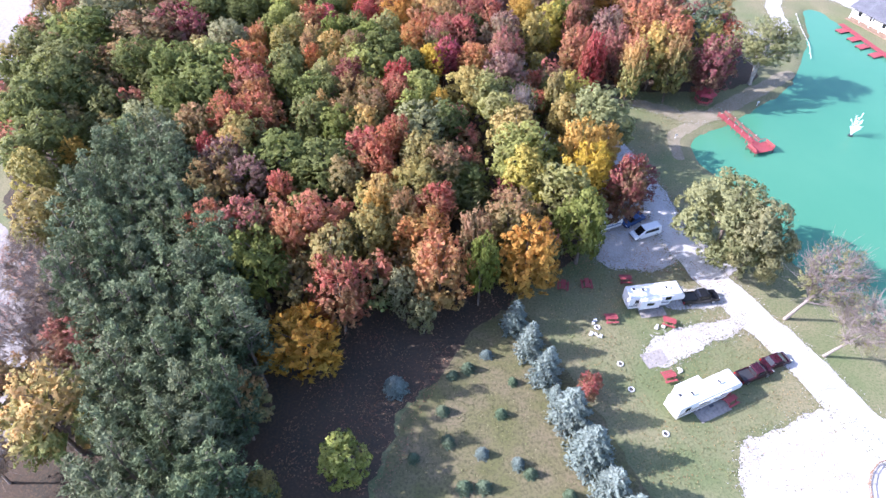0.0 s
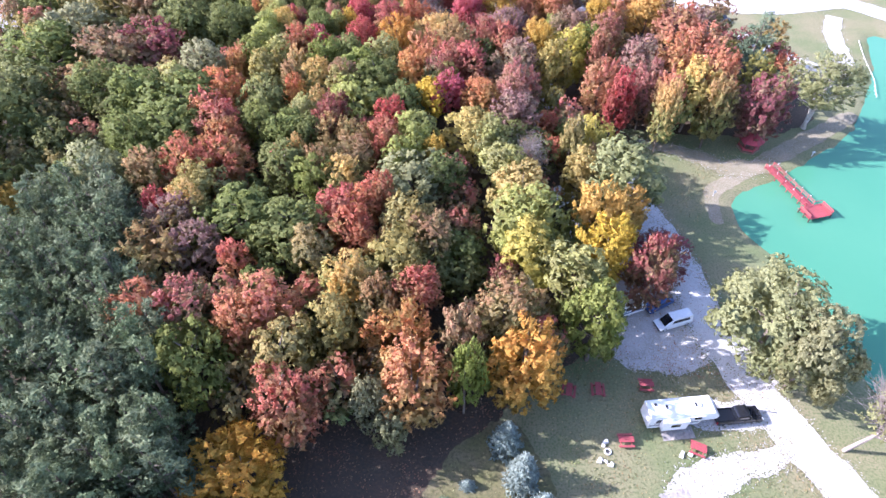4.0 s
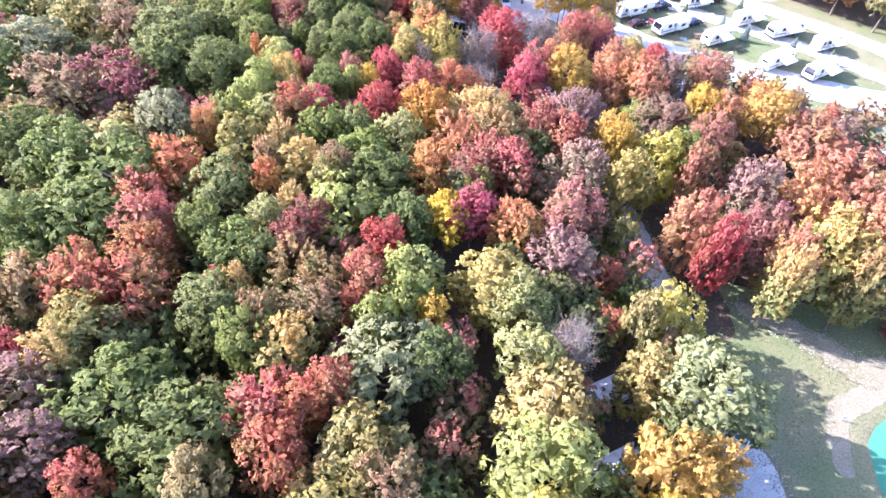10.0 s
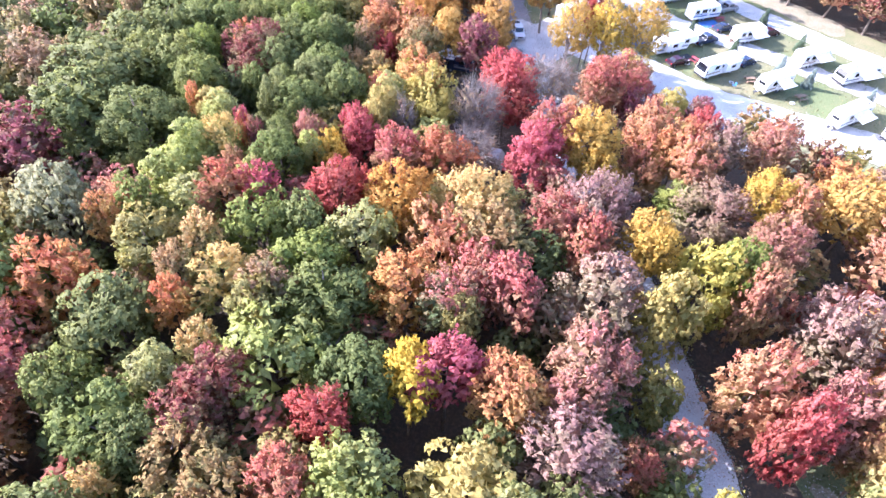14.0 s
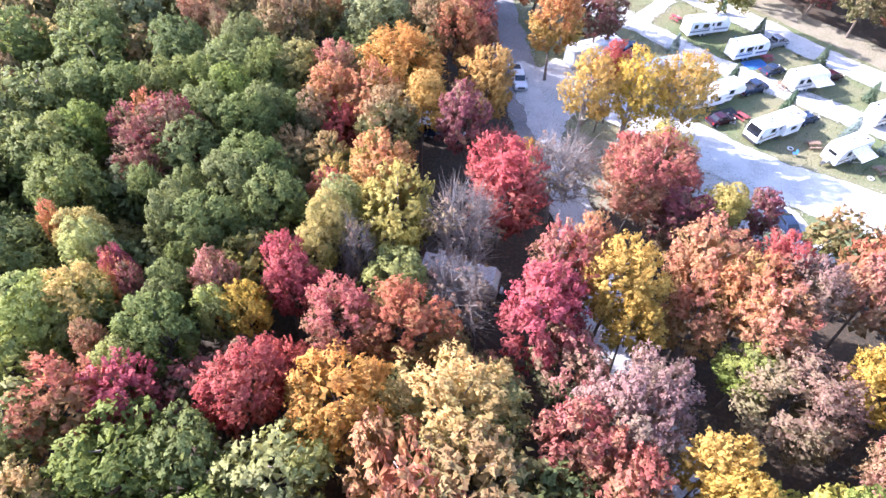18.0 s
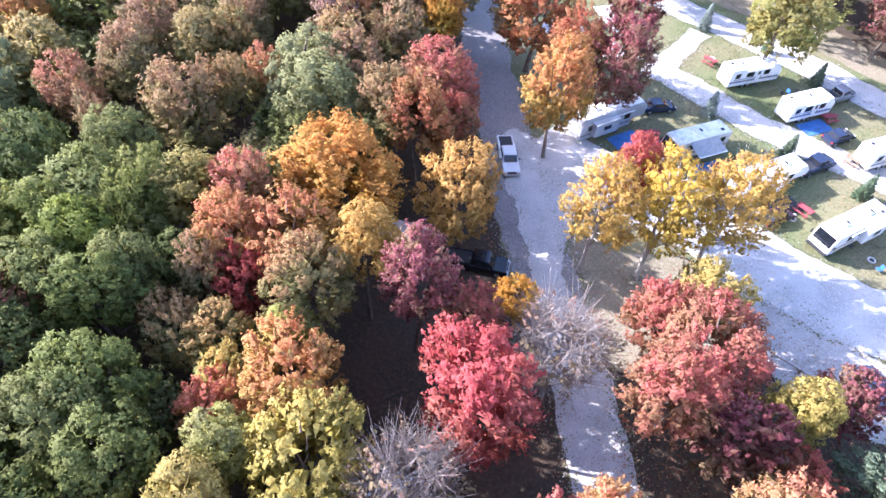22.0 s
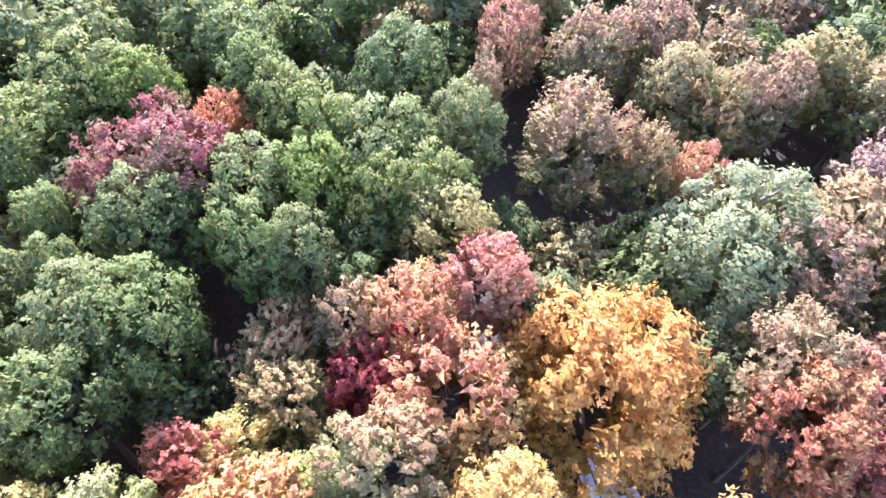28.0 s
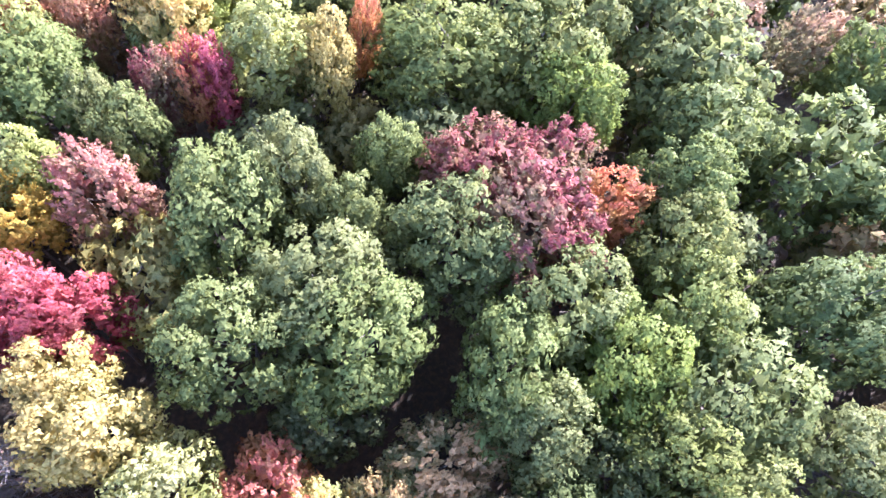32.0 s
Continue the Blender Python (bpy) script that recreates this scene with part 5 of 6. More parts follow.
tree("maple", "turning_gold", -43.0, 32.8, 15.2, 5.1)
tree("maple", "turning_gold", -23.7, 38.2, 9.1, 3.2)
tree("round", "lime", -10.9, 30.5, 7.9, 3.0)
tree("bare", "dusk", -53.5, 45.0, 12.5, 4.2)
tree("bare", "dusk", -50.6, 50.4, 15.2, 4.7)
tree("maple", "rose", -46.7, 44.0, 11.4, 3.0)
tree("maple", "orange", -17.7, 45.0, 11.4, 4.9)
tree("maple", "red", -13.7, 52.0, 15.2, 4.0)
tree("round", "sage", -2.4, 51.9, 8.9, 2.0, "near the gravel road")
tree("bare", "sage", 53.9, 49.5, 12.5, 3.9, "beside the pond")
tree("round", "olive", -60.0, 65.0, 13.5, 4.6)
tree("bare", "dusk", -57.0, 55.0, 13.0, 4.4)
tree("maple", "coral", -33.1, 61.9, 15.2, 3.8)
tree("maple", "turning", -28.6, 62.5, 15.2, 3.9)
tree("oak", "green", -25.6, 55.9, 15.2, 4.6)
tree("maple", "coral", -21.8, 61.1, 15.2, 3.0)
tree("maple", "coral", -19.3, 63.7, 15.2, 4.9)
tree("round", "olive", -15.3, 57.3, 15.2, 4.2)
tree("round", "olive", -10.6, 61.7, 15.2, 3.4)
tree("maple", "rust", -5.9, 65.6, 15.2, 3.0)
tree("round", "sage", -5.4, 54.1, 11.5, 2.4)
tree("maple", "coral", -2.5, 61.6, 15.2, 3.7, "near the gravel road")
tree("maple", "coral", -0.6, 56.1, 15.2, 4.1, "near the gravel road")
tree("maple", "rust", 4.3, 61.7, 15.2, 3.1, "near the gravel road")
tree("oak", "green", 5.5, 57.3, 15.2, 2.3, "near the gravel road")
tree("maple", "orange", 12.2, 59.7, 15.2, 4.5, "near the gravel road")
tree("round", "sage", 46.4, 64.0, 15.2, 4.9, "beside the pond")
tree("bare", "sage", 50.9, 56.0, 15.2, 4.9, "beside the pond")
tree("round", "olive", -63.4, 72.5, 15.2, 3.9)
tree("maple", "rust", -35.6, 71.4, 15.2, 5.1)
tree("maple", "dusk", -35.1, 76.8, 15.2, 3.6)
tree("maple", "dusk", -30.5, 72.4, 15.2, 3.2)
tree("maple", "flame", -25.1, 70.8, 14.2, 2.1)
tree("oak", "oak", -19.5, 77.0, 15.2, 5.7)
tree("round", "olive", -15.4, 72.4, 15.2, 2.9)
tree("maple", "red", -10.6, 77.2, 15.2, 3.3)
tree("maple", "gold", -10.3, 66.2, 14.2, 2.1)
tree("maple", "turning_gold", -9.8, 68.5, 15.2, 3.4)
tree("maple", "turning_gold", -6.2, 76.1, 12.5, 3.1)
tree("round", "olive", -4.4, 71.9, 15.2, 4.2)
tree("maple", "red", -0.9, 67.4, 15.2, 2.9, "near the gravel road")
tree("maple", "rust", -0.2, 76.9, 15.2, 3.0, "near the gravel road")
tree("maple", "maroon", 9.7, 74.1, 10.3, 2.5, "near the gravel road")
tree("maple", "rust", 10.0, 66.0, 15.2, 3.8, "near the gravel road")
tree("round", "yellow", 12.9, 75.4, 15.2, 4.2, "near the gravel road")
tree("round", "lime", 18.6, 72.7, 15.2, 4.4, "near the gravel road")
tree("oak", "green", 21.3, 66.3, 15.2, 3.8, "near the gravel road")
tree("maple", "maroon", 29.3, 75.2, 15.2, 3.4, "near the gravel road")
tree("round", "sage", 43.9, 68.9, 15.2, 7.0, "near the gravel road")
tree("oak", "oak", -66.6, 82.1, 15.2, 6.1)
tree("maple", "gold", -61.6, 80.9, 11.8, 2.1)
tree("round", "sage", -50.3, 87.0, 15.2, 4.2)
tree("maple", "rust", -42.5, 86.3, 15.2, 3.9)
tree("maple", "crimson", -38.6, 79.6, 14.2, 2.2)
tree("maple", "red", -37.6, 88.6, 15.8, 4.1)
tree("maple", "turning_gold", -34.2, 80.2, 15.2, 3.1)
tree("round", "olive", -34.1, 84.3, 15.2, 4.0)
tree("maple", "red", -32.8, 89.9, 15.2, 4.5)
tree("oak", "oak", -26.1, 78.7, 15.2, 5.6)
tree("oak", "oak", -22.9, 89.6, 15.2, 3.9)
tree("oak", "green", -18.3, 86.6, 15.2, 3.2)
tree("maple", "rust", -18.1, 89.7, 15.2, 2.5)
tree("maple", "turning_gold", -13.8, 87.2, 15.2, 3.2)
tree("maple", "red", -13.1, 80.4, 15.2, 4.0)
tree("maple", "flame", -9.9, 81.9, 15.2, 2.4)
tree("maple", "red", -8.1, 83.9, 15.8, 2.4)
tree("oak", "sage", -4.2, 87.8, 15.2, 5.8)
tree("round", "olive", -3.7, 79.6, 15.2, 4.5, "near the gravel road")
tree("oak", "deep", 0.5, 89.8, 15.2, 2.9, "near the gravel road")
tree("maple", "turning", 3.4, 83.3, 9.8, 3.1, "near the gravel road")
tree("round", "yellow", 12.0, 87.3, 15.2, 4.7, "near the gravel road")
tree("round", "lime", 12.1, 81.7, 15.2, 5.4, "near the gravel road")
tree("maple", "gold", 22.8, 84.6, 15.2, 4.3, "near the gravel road")
tree("maple", "gold", 23.7, 78.4, 15.2, 4.3, "near the gravel road")
tree("maple", "gold", 27.5, 87.1, 12.7, 3.3, "near the gravel road")
tree("maple", "maroon", 32.7, 83.0, 7.3, 4.1, "near the gravel road")
tree("oak", "oak", -73.8, 98.5, 15.2, 6.8)
tree("oak", "oak", -49.3, 94.7, 15.2, 3.7)
tree("oak", "oak", -43.4, 96.9, 15.2, 6.0)
tree("maple", "red", -35.5, 98.3, 15.8, 3.6)
tree("maple", "red", -33.7, 94.7, 15.2, 3.3)
tree("oak", "green", -30.0, 99.4, 15.2, 3.0)
tree("oak", "oak", -24.3, 97.4, 15.2, 3.6)
tree("maple", "turning_gold", -22.2, 93.5, 14.2, 1.5)
tree("oak", "oak", -21.1, 96.8, 15.2, 2.5)
tree("maple", "maroon", -18.6, 99.9, 15.2, 2.9)
tree("maple", "rust", -17.4, 96.9, 15.2, 3.4)
tree("maple", "rust", -13.8, 96.2, 15.2, 2.8)
tree("maple", "rust", -13.0, 92.6, 15.2, 3.0)
tree("maple", "red", -9.4, 94.1, 14.2, 1.8)
tree("maple", "red", -8.9, 96.9, 15.8, 2.8)
tree("round", "lime", -6.4, 92.7, 15.2, 2.3)
tree("round", "lime", -5.2, 99.5, 15.2, 3.7)
tree("round", "lime", -4.0, 96.2, 15.2, 2.4, "near the gravel road")
tree("maple", "gold", -1.2, 95.1, 14.2, 1.8, "near the gravel road")
tree("round", "yellow", 4.3, 100.8, 15.2, 4.3, "near the gravel road")
tree("round", "lime", 7.4, 99.6, 15.2, 3.4, "near the gravel road")
tree("round", "lime", 9.7, 92.4, 15.2, 3.6, "near the gravel road")
tree("bare", "dusk", 13.4, 94.8, 15.2, 2.8, "near the gravel road")
tree("round", "olive", 20.7, 101.3, 15.2, 2.3, "near the gravel road")
tree("round", "yellow", 21.8, 94.7, 12.8, 3.4, "near the gravel road")
tree("round", "sage", 27.4, 94.6, 15.2, 5.9, "near the gravel road")
tree("oak", "oak", -73.5, 106.4, 15.2, 5.9)
tree("oak", "oak", -61.3, 108.7, 15.2, 4.3)
tree("oak", "oak", -52.8, 106.5, 15.8, 5.0)
tree("round", "lime", -47.7, 109.3, 15.2, 4.2)
tree("oak", "oak", -43.8, 104.1, 15.8, 7.0)
tree("maple", "flame", -38.9, 109.0, 15.2, 4.0)
tree("maple", "flame", -38.7, 102.1, 15.2, 3.4)
tree("oak", "oak", -30.5, 107.0, 15.2, 4.5)
tree("maple", "rust", -27.8, 113.0, 15.2, 2.2)
tree("maple", "flame", -26.6, 110.4, 14.2, 2.1)
tree("maple", "turning_gold", -23.4, 114.0, 15.2, 3.2)
tree("round", "lime", -23.1, 102.9, 15.2, 2.4)
tree("maple", "turning_gold", -21.8, 106.8, 14.2, 1.9)
tree("round", "olive", -19.0, 112.0, 15.2, 2.4)
tree("maple", "maroon", -18.4, 103.4, 15.2, 2.9)
tree("round", "lime", -15.9, 108.0, 15.2, 5.0)
tree("maple", "crimson", -8.9, 103.5, 15.2, 2.4)
tree("oak", "deep", -7.3, 107.9, 15.2, 3.5)
tree("maple", "gold", -3.2, 109.2, 15.2, 2.8, "near the gravel road")
tree("maple", "crimson", 0.0, 110.6, 15.8, 3.0, "near the gravel road")
tree("maple", "coral", 5.4, 109.9, 15.2, 3.5, "near the gravel road")
tree("maple", "rose", 11.0, 111.7, 15.2, 2.7, "near the gravel road")
tree("maple", "dusk", 11.1, 106.7, 15.2, 3.9, "near the gravel road")
tree("maple", "red", 17.0, 108.7, 10.3, 2.2, "near the gravel road")
tree("maple", "red", 17.6, 102.3, 9.9, 2.1, "near the gravel road")
tree("round", "yellow", 24.4, 104.5, 12.6, 3.8, "near the gravel road")
tree("maple", "turning_gold", 37.7, 112.5, 15.2, 2.3, "near the gravel road")
tree("oak", "oak", -76.2, 119.7, 15.2, 7.0)
tree("maple", "rust", -64.4, 120.7, 15.2, 6.2)
tree("maple", "maroon", -57.8, 124.5, 15.2, 6.3)
tree("oak", "sage", -45.1, 118.2, 15.2, 4.3)
tree("maple", "coral", -39.2, 117.6, 14.2, 1.8)
tree("maple", "coral", -38.6, 119.9, 14.2, 1.6)
tree("oak", "green", -36.5, 120.0, 15.2, 2.4)
tree("round", "lime", -35.8, 125.2, 15.2, 2.8)
tree("round", "olive", -33.2, 116.1, 15.2, 3.4)
tree("round", "lime", -31.5, 121.7, 15.2, 2.6)
tree("maple", "red", -29.0, 124.0, 15.8, 3.3)
tree("maple", "turning_gold", -27.8, 117.4, 15.2, 2.2)
tree("maple", "crimson", -25.9, 126.0, 15.2, 2.4)
tree("oak", "green", -23.6, 121.4, 15.2, 3.9)
tree("maple", "rust", -19.0, 114.1, 15.2, 2.7)
tree("oak", "oak", -19.0, 122.9, 15.2, 2.9)
tree("oak", "green", -16.7, 118.0, 15.2, 4.1)
tree("round", "lime", -13.4, 123.7, 15.2, 3.7)
tree("oak", "oak", -13.4, 115.0, 15.2, 4.1)
tree("maple", "coral", -6.8, 118.8, 15.2, 3.5)
tree("maple", "turning", -2.7, 117.9, 15.2, 2.7, "near the gravel road")
tree("round", "olive", -0.7, 116.9, 14.2, 2.0, "near the gravel road")
tree("maple", "red", -0.3, 121.4, 15.2, 3.7, "near the gravel road")
tree("maple", "red", 3.0, 120.9, 15.8, 3.2, "near the gravel road")
tree("maple", "rose", 11.4, 116.0, 15.2, 3.9, "near the gravel road")
tree("maple", "dusk", 12.4, 124.1, 15.2, 4.7, "near the gravel road")
tree("round", "yellow", 18.2, 124.8, 15.2, 3.5, "near the gravel road")
tree("maple", "coral", 27.2, 119.2, 15.2, 3.7, "near the gravel road")
tree("maple", "crimson", 29.8, 115.3, 15.8, 2.7, "near the gravel road")
tree("maple", "rose", 35.4, 119.3, 15.2, 3.1, "near the gravel road")
tree("maple", "coral", 38.3, 115.7, 15.2, 3.0, "near the gravel road")
tree("maple", "turning_gold", 43.8, 119.5, 15.2, 5.2, "near the gravel road")
tree("maple", "rust", 46.6, 114.6, 15.2, 3.0, "beside the pond")
tree("maple", "coral", 48.8, 124.1, 15.2, 4.1, "beside the pond")
tree("maple", "maroon", 55.4, 115.6, 15.2, 4.4, "beside the pond")
tree("airy", "sage", 68.2, 122.7, 15.2, 6.4, "beside the pond")
tree("oak", "sage", -74.8, 129.2, 15.2, 6.1)
tree("oak", "oak", -54.3, 132.7, 15.8, 5.6)
tree("oak", "oak", -45.2, 132.6, 15.2, 5.0)
tree("round", "lime", -36.5, 130.0, 15.2, 3.0)
tree("round", "lime", -35.8, 136.3, 15.2, 2.4)
tree("round", "lime", -34.2, 130.1, 12.9, 2.4)
tree("maple", "turning_gold", -33.6, 131.8, 15.2, 2.4)
tree("maple", "crimson", -32.9, 135.4, 14.2, 1.3)
tree("maple", "flame", -32.3, 134.8, 14.2, 1.4)
tree("maple", "maroon", -30.5, 134.2, 14.2, 1.3)
tree("maple", "rose", -30.2, 128.6, 14.2, 1.4)
tree("oak", "oak", -28.0, 135.5, 14.2, 1.9)
tree("round", "lime", -27.6, 128.0, 14.2, 1.9)
tree("oak", "oak", -27.5, 133.6, 14.2, 1.5)
tree("oak", "oak", -26.2, 131.3, 15.2, 3.0)
tree("maple", "rose", -25.2, 137.1, 14.2, 2.1)
tree("round", "lime", -23.8, 134.3, 14.2, 1.6)
tree("maple", "gold", -21.6, 135.3, 14.2, 2.0)
tree("maple", "crimson", -18.3, 128.6, 15.2, 3.0)
tree("maple", "crimson", -16.5, 132.4, 11.9, 2.3)
tree("maple", "red", -13.8, 136.8, 15.2, 2.9)
tree("maple", "orange", -11.3, 130.0, 15.8, 3.8)
tree("maple", "red", -8.9, 137.9, 15.2, 3.4)
tree("maple", "coral", -5.7, 126.2, 15.2, 4.3)
tree("maple", "turning_gold", -2.6, 132.6, 15.2, 5.0, "near the gravel road")
tree("maple", "rust", -0.3, 127.7, 15.8, 4.6, "near the gravel road")
tree("maple", "red", 5.8, 132.3, 15.2, 2.7, "near the gravel road")
tree("maple", "red", 9.4, 130.0, 15.2, 3.0, "near the gravel road")
tree("maple", "dusk", 10.3, 136.3, 15.2, 4.9, "near the gravel road")
tree("maple", "gold", 15.6, 133.2, 15.2, 2.4, "near the gravel road")
tree("maple", "gold", 16.7, 130.9, 15.2, 2.2, "near the gravel road")
tree("round", "yellow", 22.8, 130.9, 15.2, 4.0, "near the gravel road")
tree("oak", "green", 25.3, 132.0, 15.2, 2.5, "near the gravel road")
tree("maple", "rose", 27.4, 129.3, 15.2, 2.9, "near the gravel road")
tree("maple", "rose", 29.5, 136.6, 15.2, 3.1, "near the gravel road")
tree("maple", "dusk", 34.9, 127.3, 15.2, 4.2, "near the gravel road")
tree("maple", "coral", 42.0, 128.7, 15.2, 5.0, "near the gravel road")
tree("maple", "coral", 47.9, 132.9, 15.2, 5.2, "near the gravel road")
tree("round", "olive", -73.3, 139.8, 15.2, 5.5)
tree("maple", "rust", -66.1, 139.3, 15.2, 4.9)
tree("oak", "oak", -57.1, 149.0, 15.2, 4.6)
tree("oak", "oak", -55.6, 139.9, 15.2, 6.5)
tree("oak", "green", -52.0, 145.0, 15.2, 3.5)
tree("oak", "green", -47.6, 145.5, 15.2, 4.5)
tree("oak", "green", -46.0, 149.4, 15.2, 2.7)
tree("oak", "green", -43.2, 142.2, 15.2, 3.9)
tree("maple", "flame", -41.0, 138.3, 14.2, 1.0)
tree("maple", "maroon", -39.0, 148.9, 15.2, 3.1)
tree("round", "yellow", -38.5, 138.0, 14.2, 2.1)
tree("oak", "oak", -36.2, 144.7, 14.2, 1.8)
tree("oak", "oak", -32.5, 145.6, 14.2, 1.9)
tree("oak", "oak", -32.1, 142.3, 15.2, 2.4)
tree("oak", "oak", -28.8, 147.8, 15.2, 3.2)
tree("oak", "oak", -28.3, 142.0, 15.2, 3.2)
tree("oak", "oak", -24.8, 146.6, 15.2, 3.0)
tree("maple", "crimson", -20.8, 140.8, 14.2, 2.1)
tree("maple", "crimson", -19.7, 139.3, 14.2, 2.3)
tree("round", "lime", -18.9, 149.2, 14.2, 2.1)
tree("round", "yellow", -18.6, 146.0, 15.2, 2.4)
tree("round", "yellow", -18.6, 143.1, 14.2, 1.9)
tree("bare", "dusk", -15.5, 144.6, 14.2, 1.9)
tree("round", "lime", -11.2, 143.8, 12.4, 3.1)
tree("bare", "dusk", -6.4, 144.7, 11.5, 3.7)
tree("maple", "crimson", 1.8, 143.5, 15.2, 3.7, "near the gravel road")
tree("maple", "red", 2.6, 148.5, 15.2, 3.6, "near the gravel road")
tree("maple", "gold", 7.4, 148.3, 15.8, 3.5, "near the gravel road")
tree("maple", "gold", 9.6, 145.4, 12.1, 2.4, "near the gravel road")
tree("maple", "coral", 15.2, 149.2, 12.4, 3.3, "near the gravel road")
tree("round", "lime", 20.0, 145.1, 10.2, 2.3, "near the gravel road")
tree("maple", "coral", 20.6, 148.0, 15.2, 3.0, "near the gravel road")
tree("maple", "dusk", 23.4, 143.3, 12.8, 4.8, "near the gravel road")
tree("maple", "gold", 28.7, 143.8, 15.2, 2.8, "near the gravel road")
tree("maple", "coral", 31.6, 143.4, 15.2, 2.9, "near the gravel road")
tree("maple", "gold", 39.3, 146.4, 15.8, 3.8, "near the gravel road")
tree("maple", "rose", 44.6, 139.8, 15.2, 5.5, "near the gravel road")
tree("pine", "fir", 60.6, 138.5, 15.2, 5.2, "near the gravel road")
tree("oak", "oak", -65.3, 161.6, 15.2, 4.1)
tree("maple", "rust", -62.9, 156.7, 14.2, 1.8)
tree("oak", "oak", -54.6, 153.5, 15.2, 4.6)
tree("oak", "oak", -50.3, 155.9, 15.2, 3.2)
tree("oak", "oak", -46.4, 157.1, 15.2, 2.7)
tree("oak", "green", -43.8, 158.8, 15.2, 2.7)
tree("maple", "flame", -42.8, 154.6, 14.2, 2.0)
tree("maple", "maroon", -41.9, 151.1, 15.2, 2.4)
tree("oak", "green", -40.7, 161.0, 15.2, 3.1)
tree("maple", "maroon", -38.9, 152.5, 15.8, 3.2)
tree("oak", "oak", -36.3, 156.4, 15.2, 3.4)
tree("oak", "green", -36.1, 160.2, 15.2, 3.1)
tree("oak", "oak", -35.1, 150.1, 15.2, 3.4)
tree("oak", "oak", -32.3, 156.2, 15.2, 2.9)
tree("oak", "oak", -31.2, 159.0, 15.2, 2.4)
tree("oak", "deep", -29.4, 161.9, 12.6, 2.5)
tree("oak", "oak", -28.8, 150.8, 15.2, 3.4)
tree("maple", "turning_gold", -27.5, 157.1, 11.4, 2.7)
tree("maple", "rust", -27.2, 161.1, 14.2, 1.9)
tree("maple", "crimson", -24.4, 161.9, 12.1, 2.8)
tree("maple", "turning_gold", -23.9, 157.7, 11.4, 2.4)
tree("maple", "turning_gold", -21.9, 154.6, 11.3, 2.0)
tree("maple", "flame", -21.8, 152.5, 11.3, 2.5)
tree("round", "lime", -18.9, 158.7, 12.0, 2.1)
tree("maple", "coral", -16.9, 154.9, 15.2, 3.6)
tree("maple", "yellow", -13.7, 150.5, 15.2, 4.0)
tree("bare", "dusk", -7.3, 150.9, 15.2, 3.5)
tree("maple", "crimson", -4.5, 157.8, 15.2, 4.2)
tree("maple", "coral", 4.7, 152.3, 14.2, 2.0, "near the gravel road")
tree("maple", "red", 8.2, 161.5, 15.2, 3.0, "near the gravel road")
tree("maple", "coral", 15.4, 153.9, 15.2, 3.6, "near the gravel road")
tree("maple", "coral", 19.0, 150.4, 15.2, 3.4, "near the gravel road")
tree("maple", "crimson", 21.3, 153.8, 15.2, 2.4, "near the gravel road")
tree("maple", "dusk", 23.7, 151.8, 15.2, 2.7, "near the gravel road")
tree("pine", "fir", 24.1, 161.9, 7.7, 3.1, "near the gravel road")
tree("maple", "rose", 30.2, 154.2, 15.2, 3.3, "near the gravel road")
tree("maple", "coral", 39.5, 152.1, 12.4, 4.5, "near the gravel road")
tree("oak", "sage", -64.4, 173.8, 15.2, 3.0)
tree("oak", "oak", -58.1, 167.2, 15.2, 3.3)
tree("oak", "oak", -54.9, 162.4, 15.2, 4.5)
tree("oak", "deep", -46.7, 166.6, 15.2, 4.0)
tree("maple", "rust", -44.8, 173.1, 14.2, 1.4)
tree("oak", "oak", -40.2, 170.7, 15.2, 2.9)
tree("oak", "oak", -38.4, 164.7, 15.2, 4.5)
tree("oak", "green", -34.8, 167.1, 15.2, 2.8)
tree("oak", "green", -34.7, 164.6, 15.2, 2.5)
tree("oak", "oak", -32.9, 162.9, 12.6, 2.3)
tree("round", "olive", -31.7, 167.9, 15.2, 3.1)
tree("maple", "coral", -27.4, 168.8, 15.2, 2.7)
tree("oak", "deep", -26.1, 172.3, 12.9, 2.4)
tree("maple", "coral", -26.1, 164.3, 15.2, 2.7)
tree("maple", "coral", -21.9, 166.0, 15.2, 3.7)
tree("maple", "rust", -18.7, 162.5, 15.2, 3.2)
tree("round", "gold", -16.1, 166.9, 15.2, 2.7)
tree("maple", "maroon", -11.2, 164.9, 15.8, 2.9)
tree("maple", "red", -6.7, 165.0, 11.4, 2.7)
tree("maple", "orange", -3.7, 170.7, 6.1, 2.1, "near the gravel road")
tree("bare", "dusk", 0.4, 164.1, 12.4, 4.2, "near the gravel road")
tree("maple", "red", 8.1, 170.7, 10.4, 2.8, "near the gravel road")
tree("maple", "red", 10.7, 167.3, 12.9, 4.7, "near the gravel road")
tree("round", "yellow", 18.5, 164.8, 11.0, 2.3, "near the gravel road")
tree("oak", "sage", -58.6, 174.3, 15.2, 4.7)
tree("round", "olive", -55.9, 179.9, 15.2, 3.7)
tree("maple", "rose", -48.9, 176.1, 15.2, 2.6)
tree("maple", "rust", -46.5, 182.1, 15.2, 3.2)
tree("maple", "rust", -38.3, 178.1, 15.2, 3.8)
tree("maple", "rust", -35.8, 182.3, 14.2, 2.1)
tree("maple", "coral", -33.9, 184.9, 14.2, 1.8)
tree("oak", "sage", -26.6, 183.3, 15.2, 3.9)
tree("maple", "orange", -22.3, 174.4, 15.2, 5.5)
tree("maple", "rust", -20.4, 183.9, 15.2, 3.2)
tree("maple", "red", -16.9, 183.3, 15.2, 3.2)
tree("maple", "red", -14.6, 185.7, 12.4, 2.4)
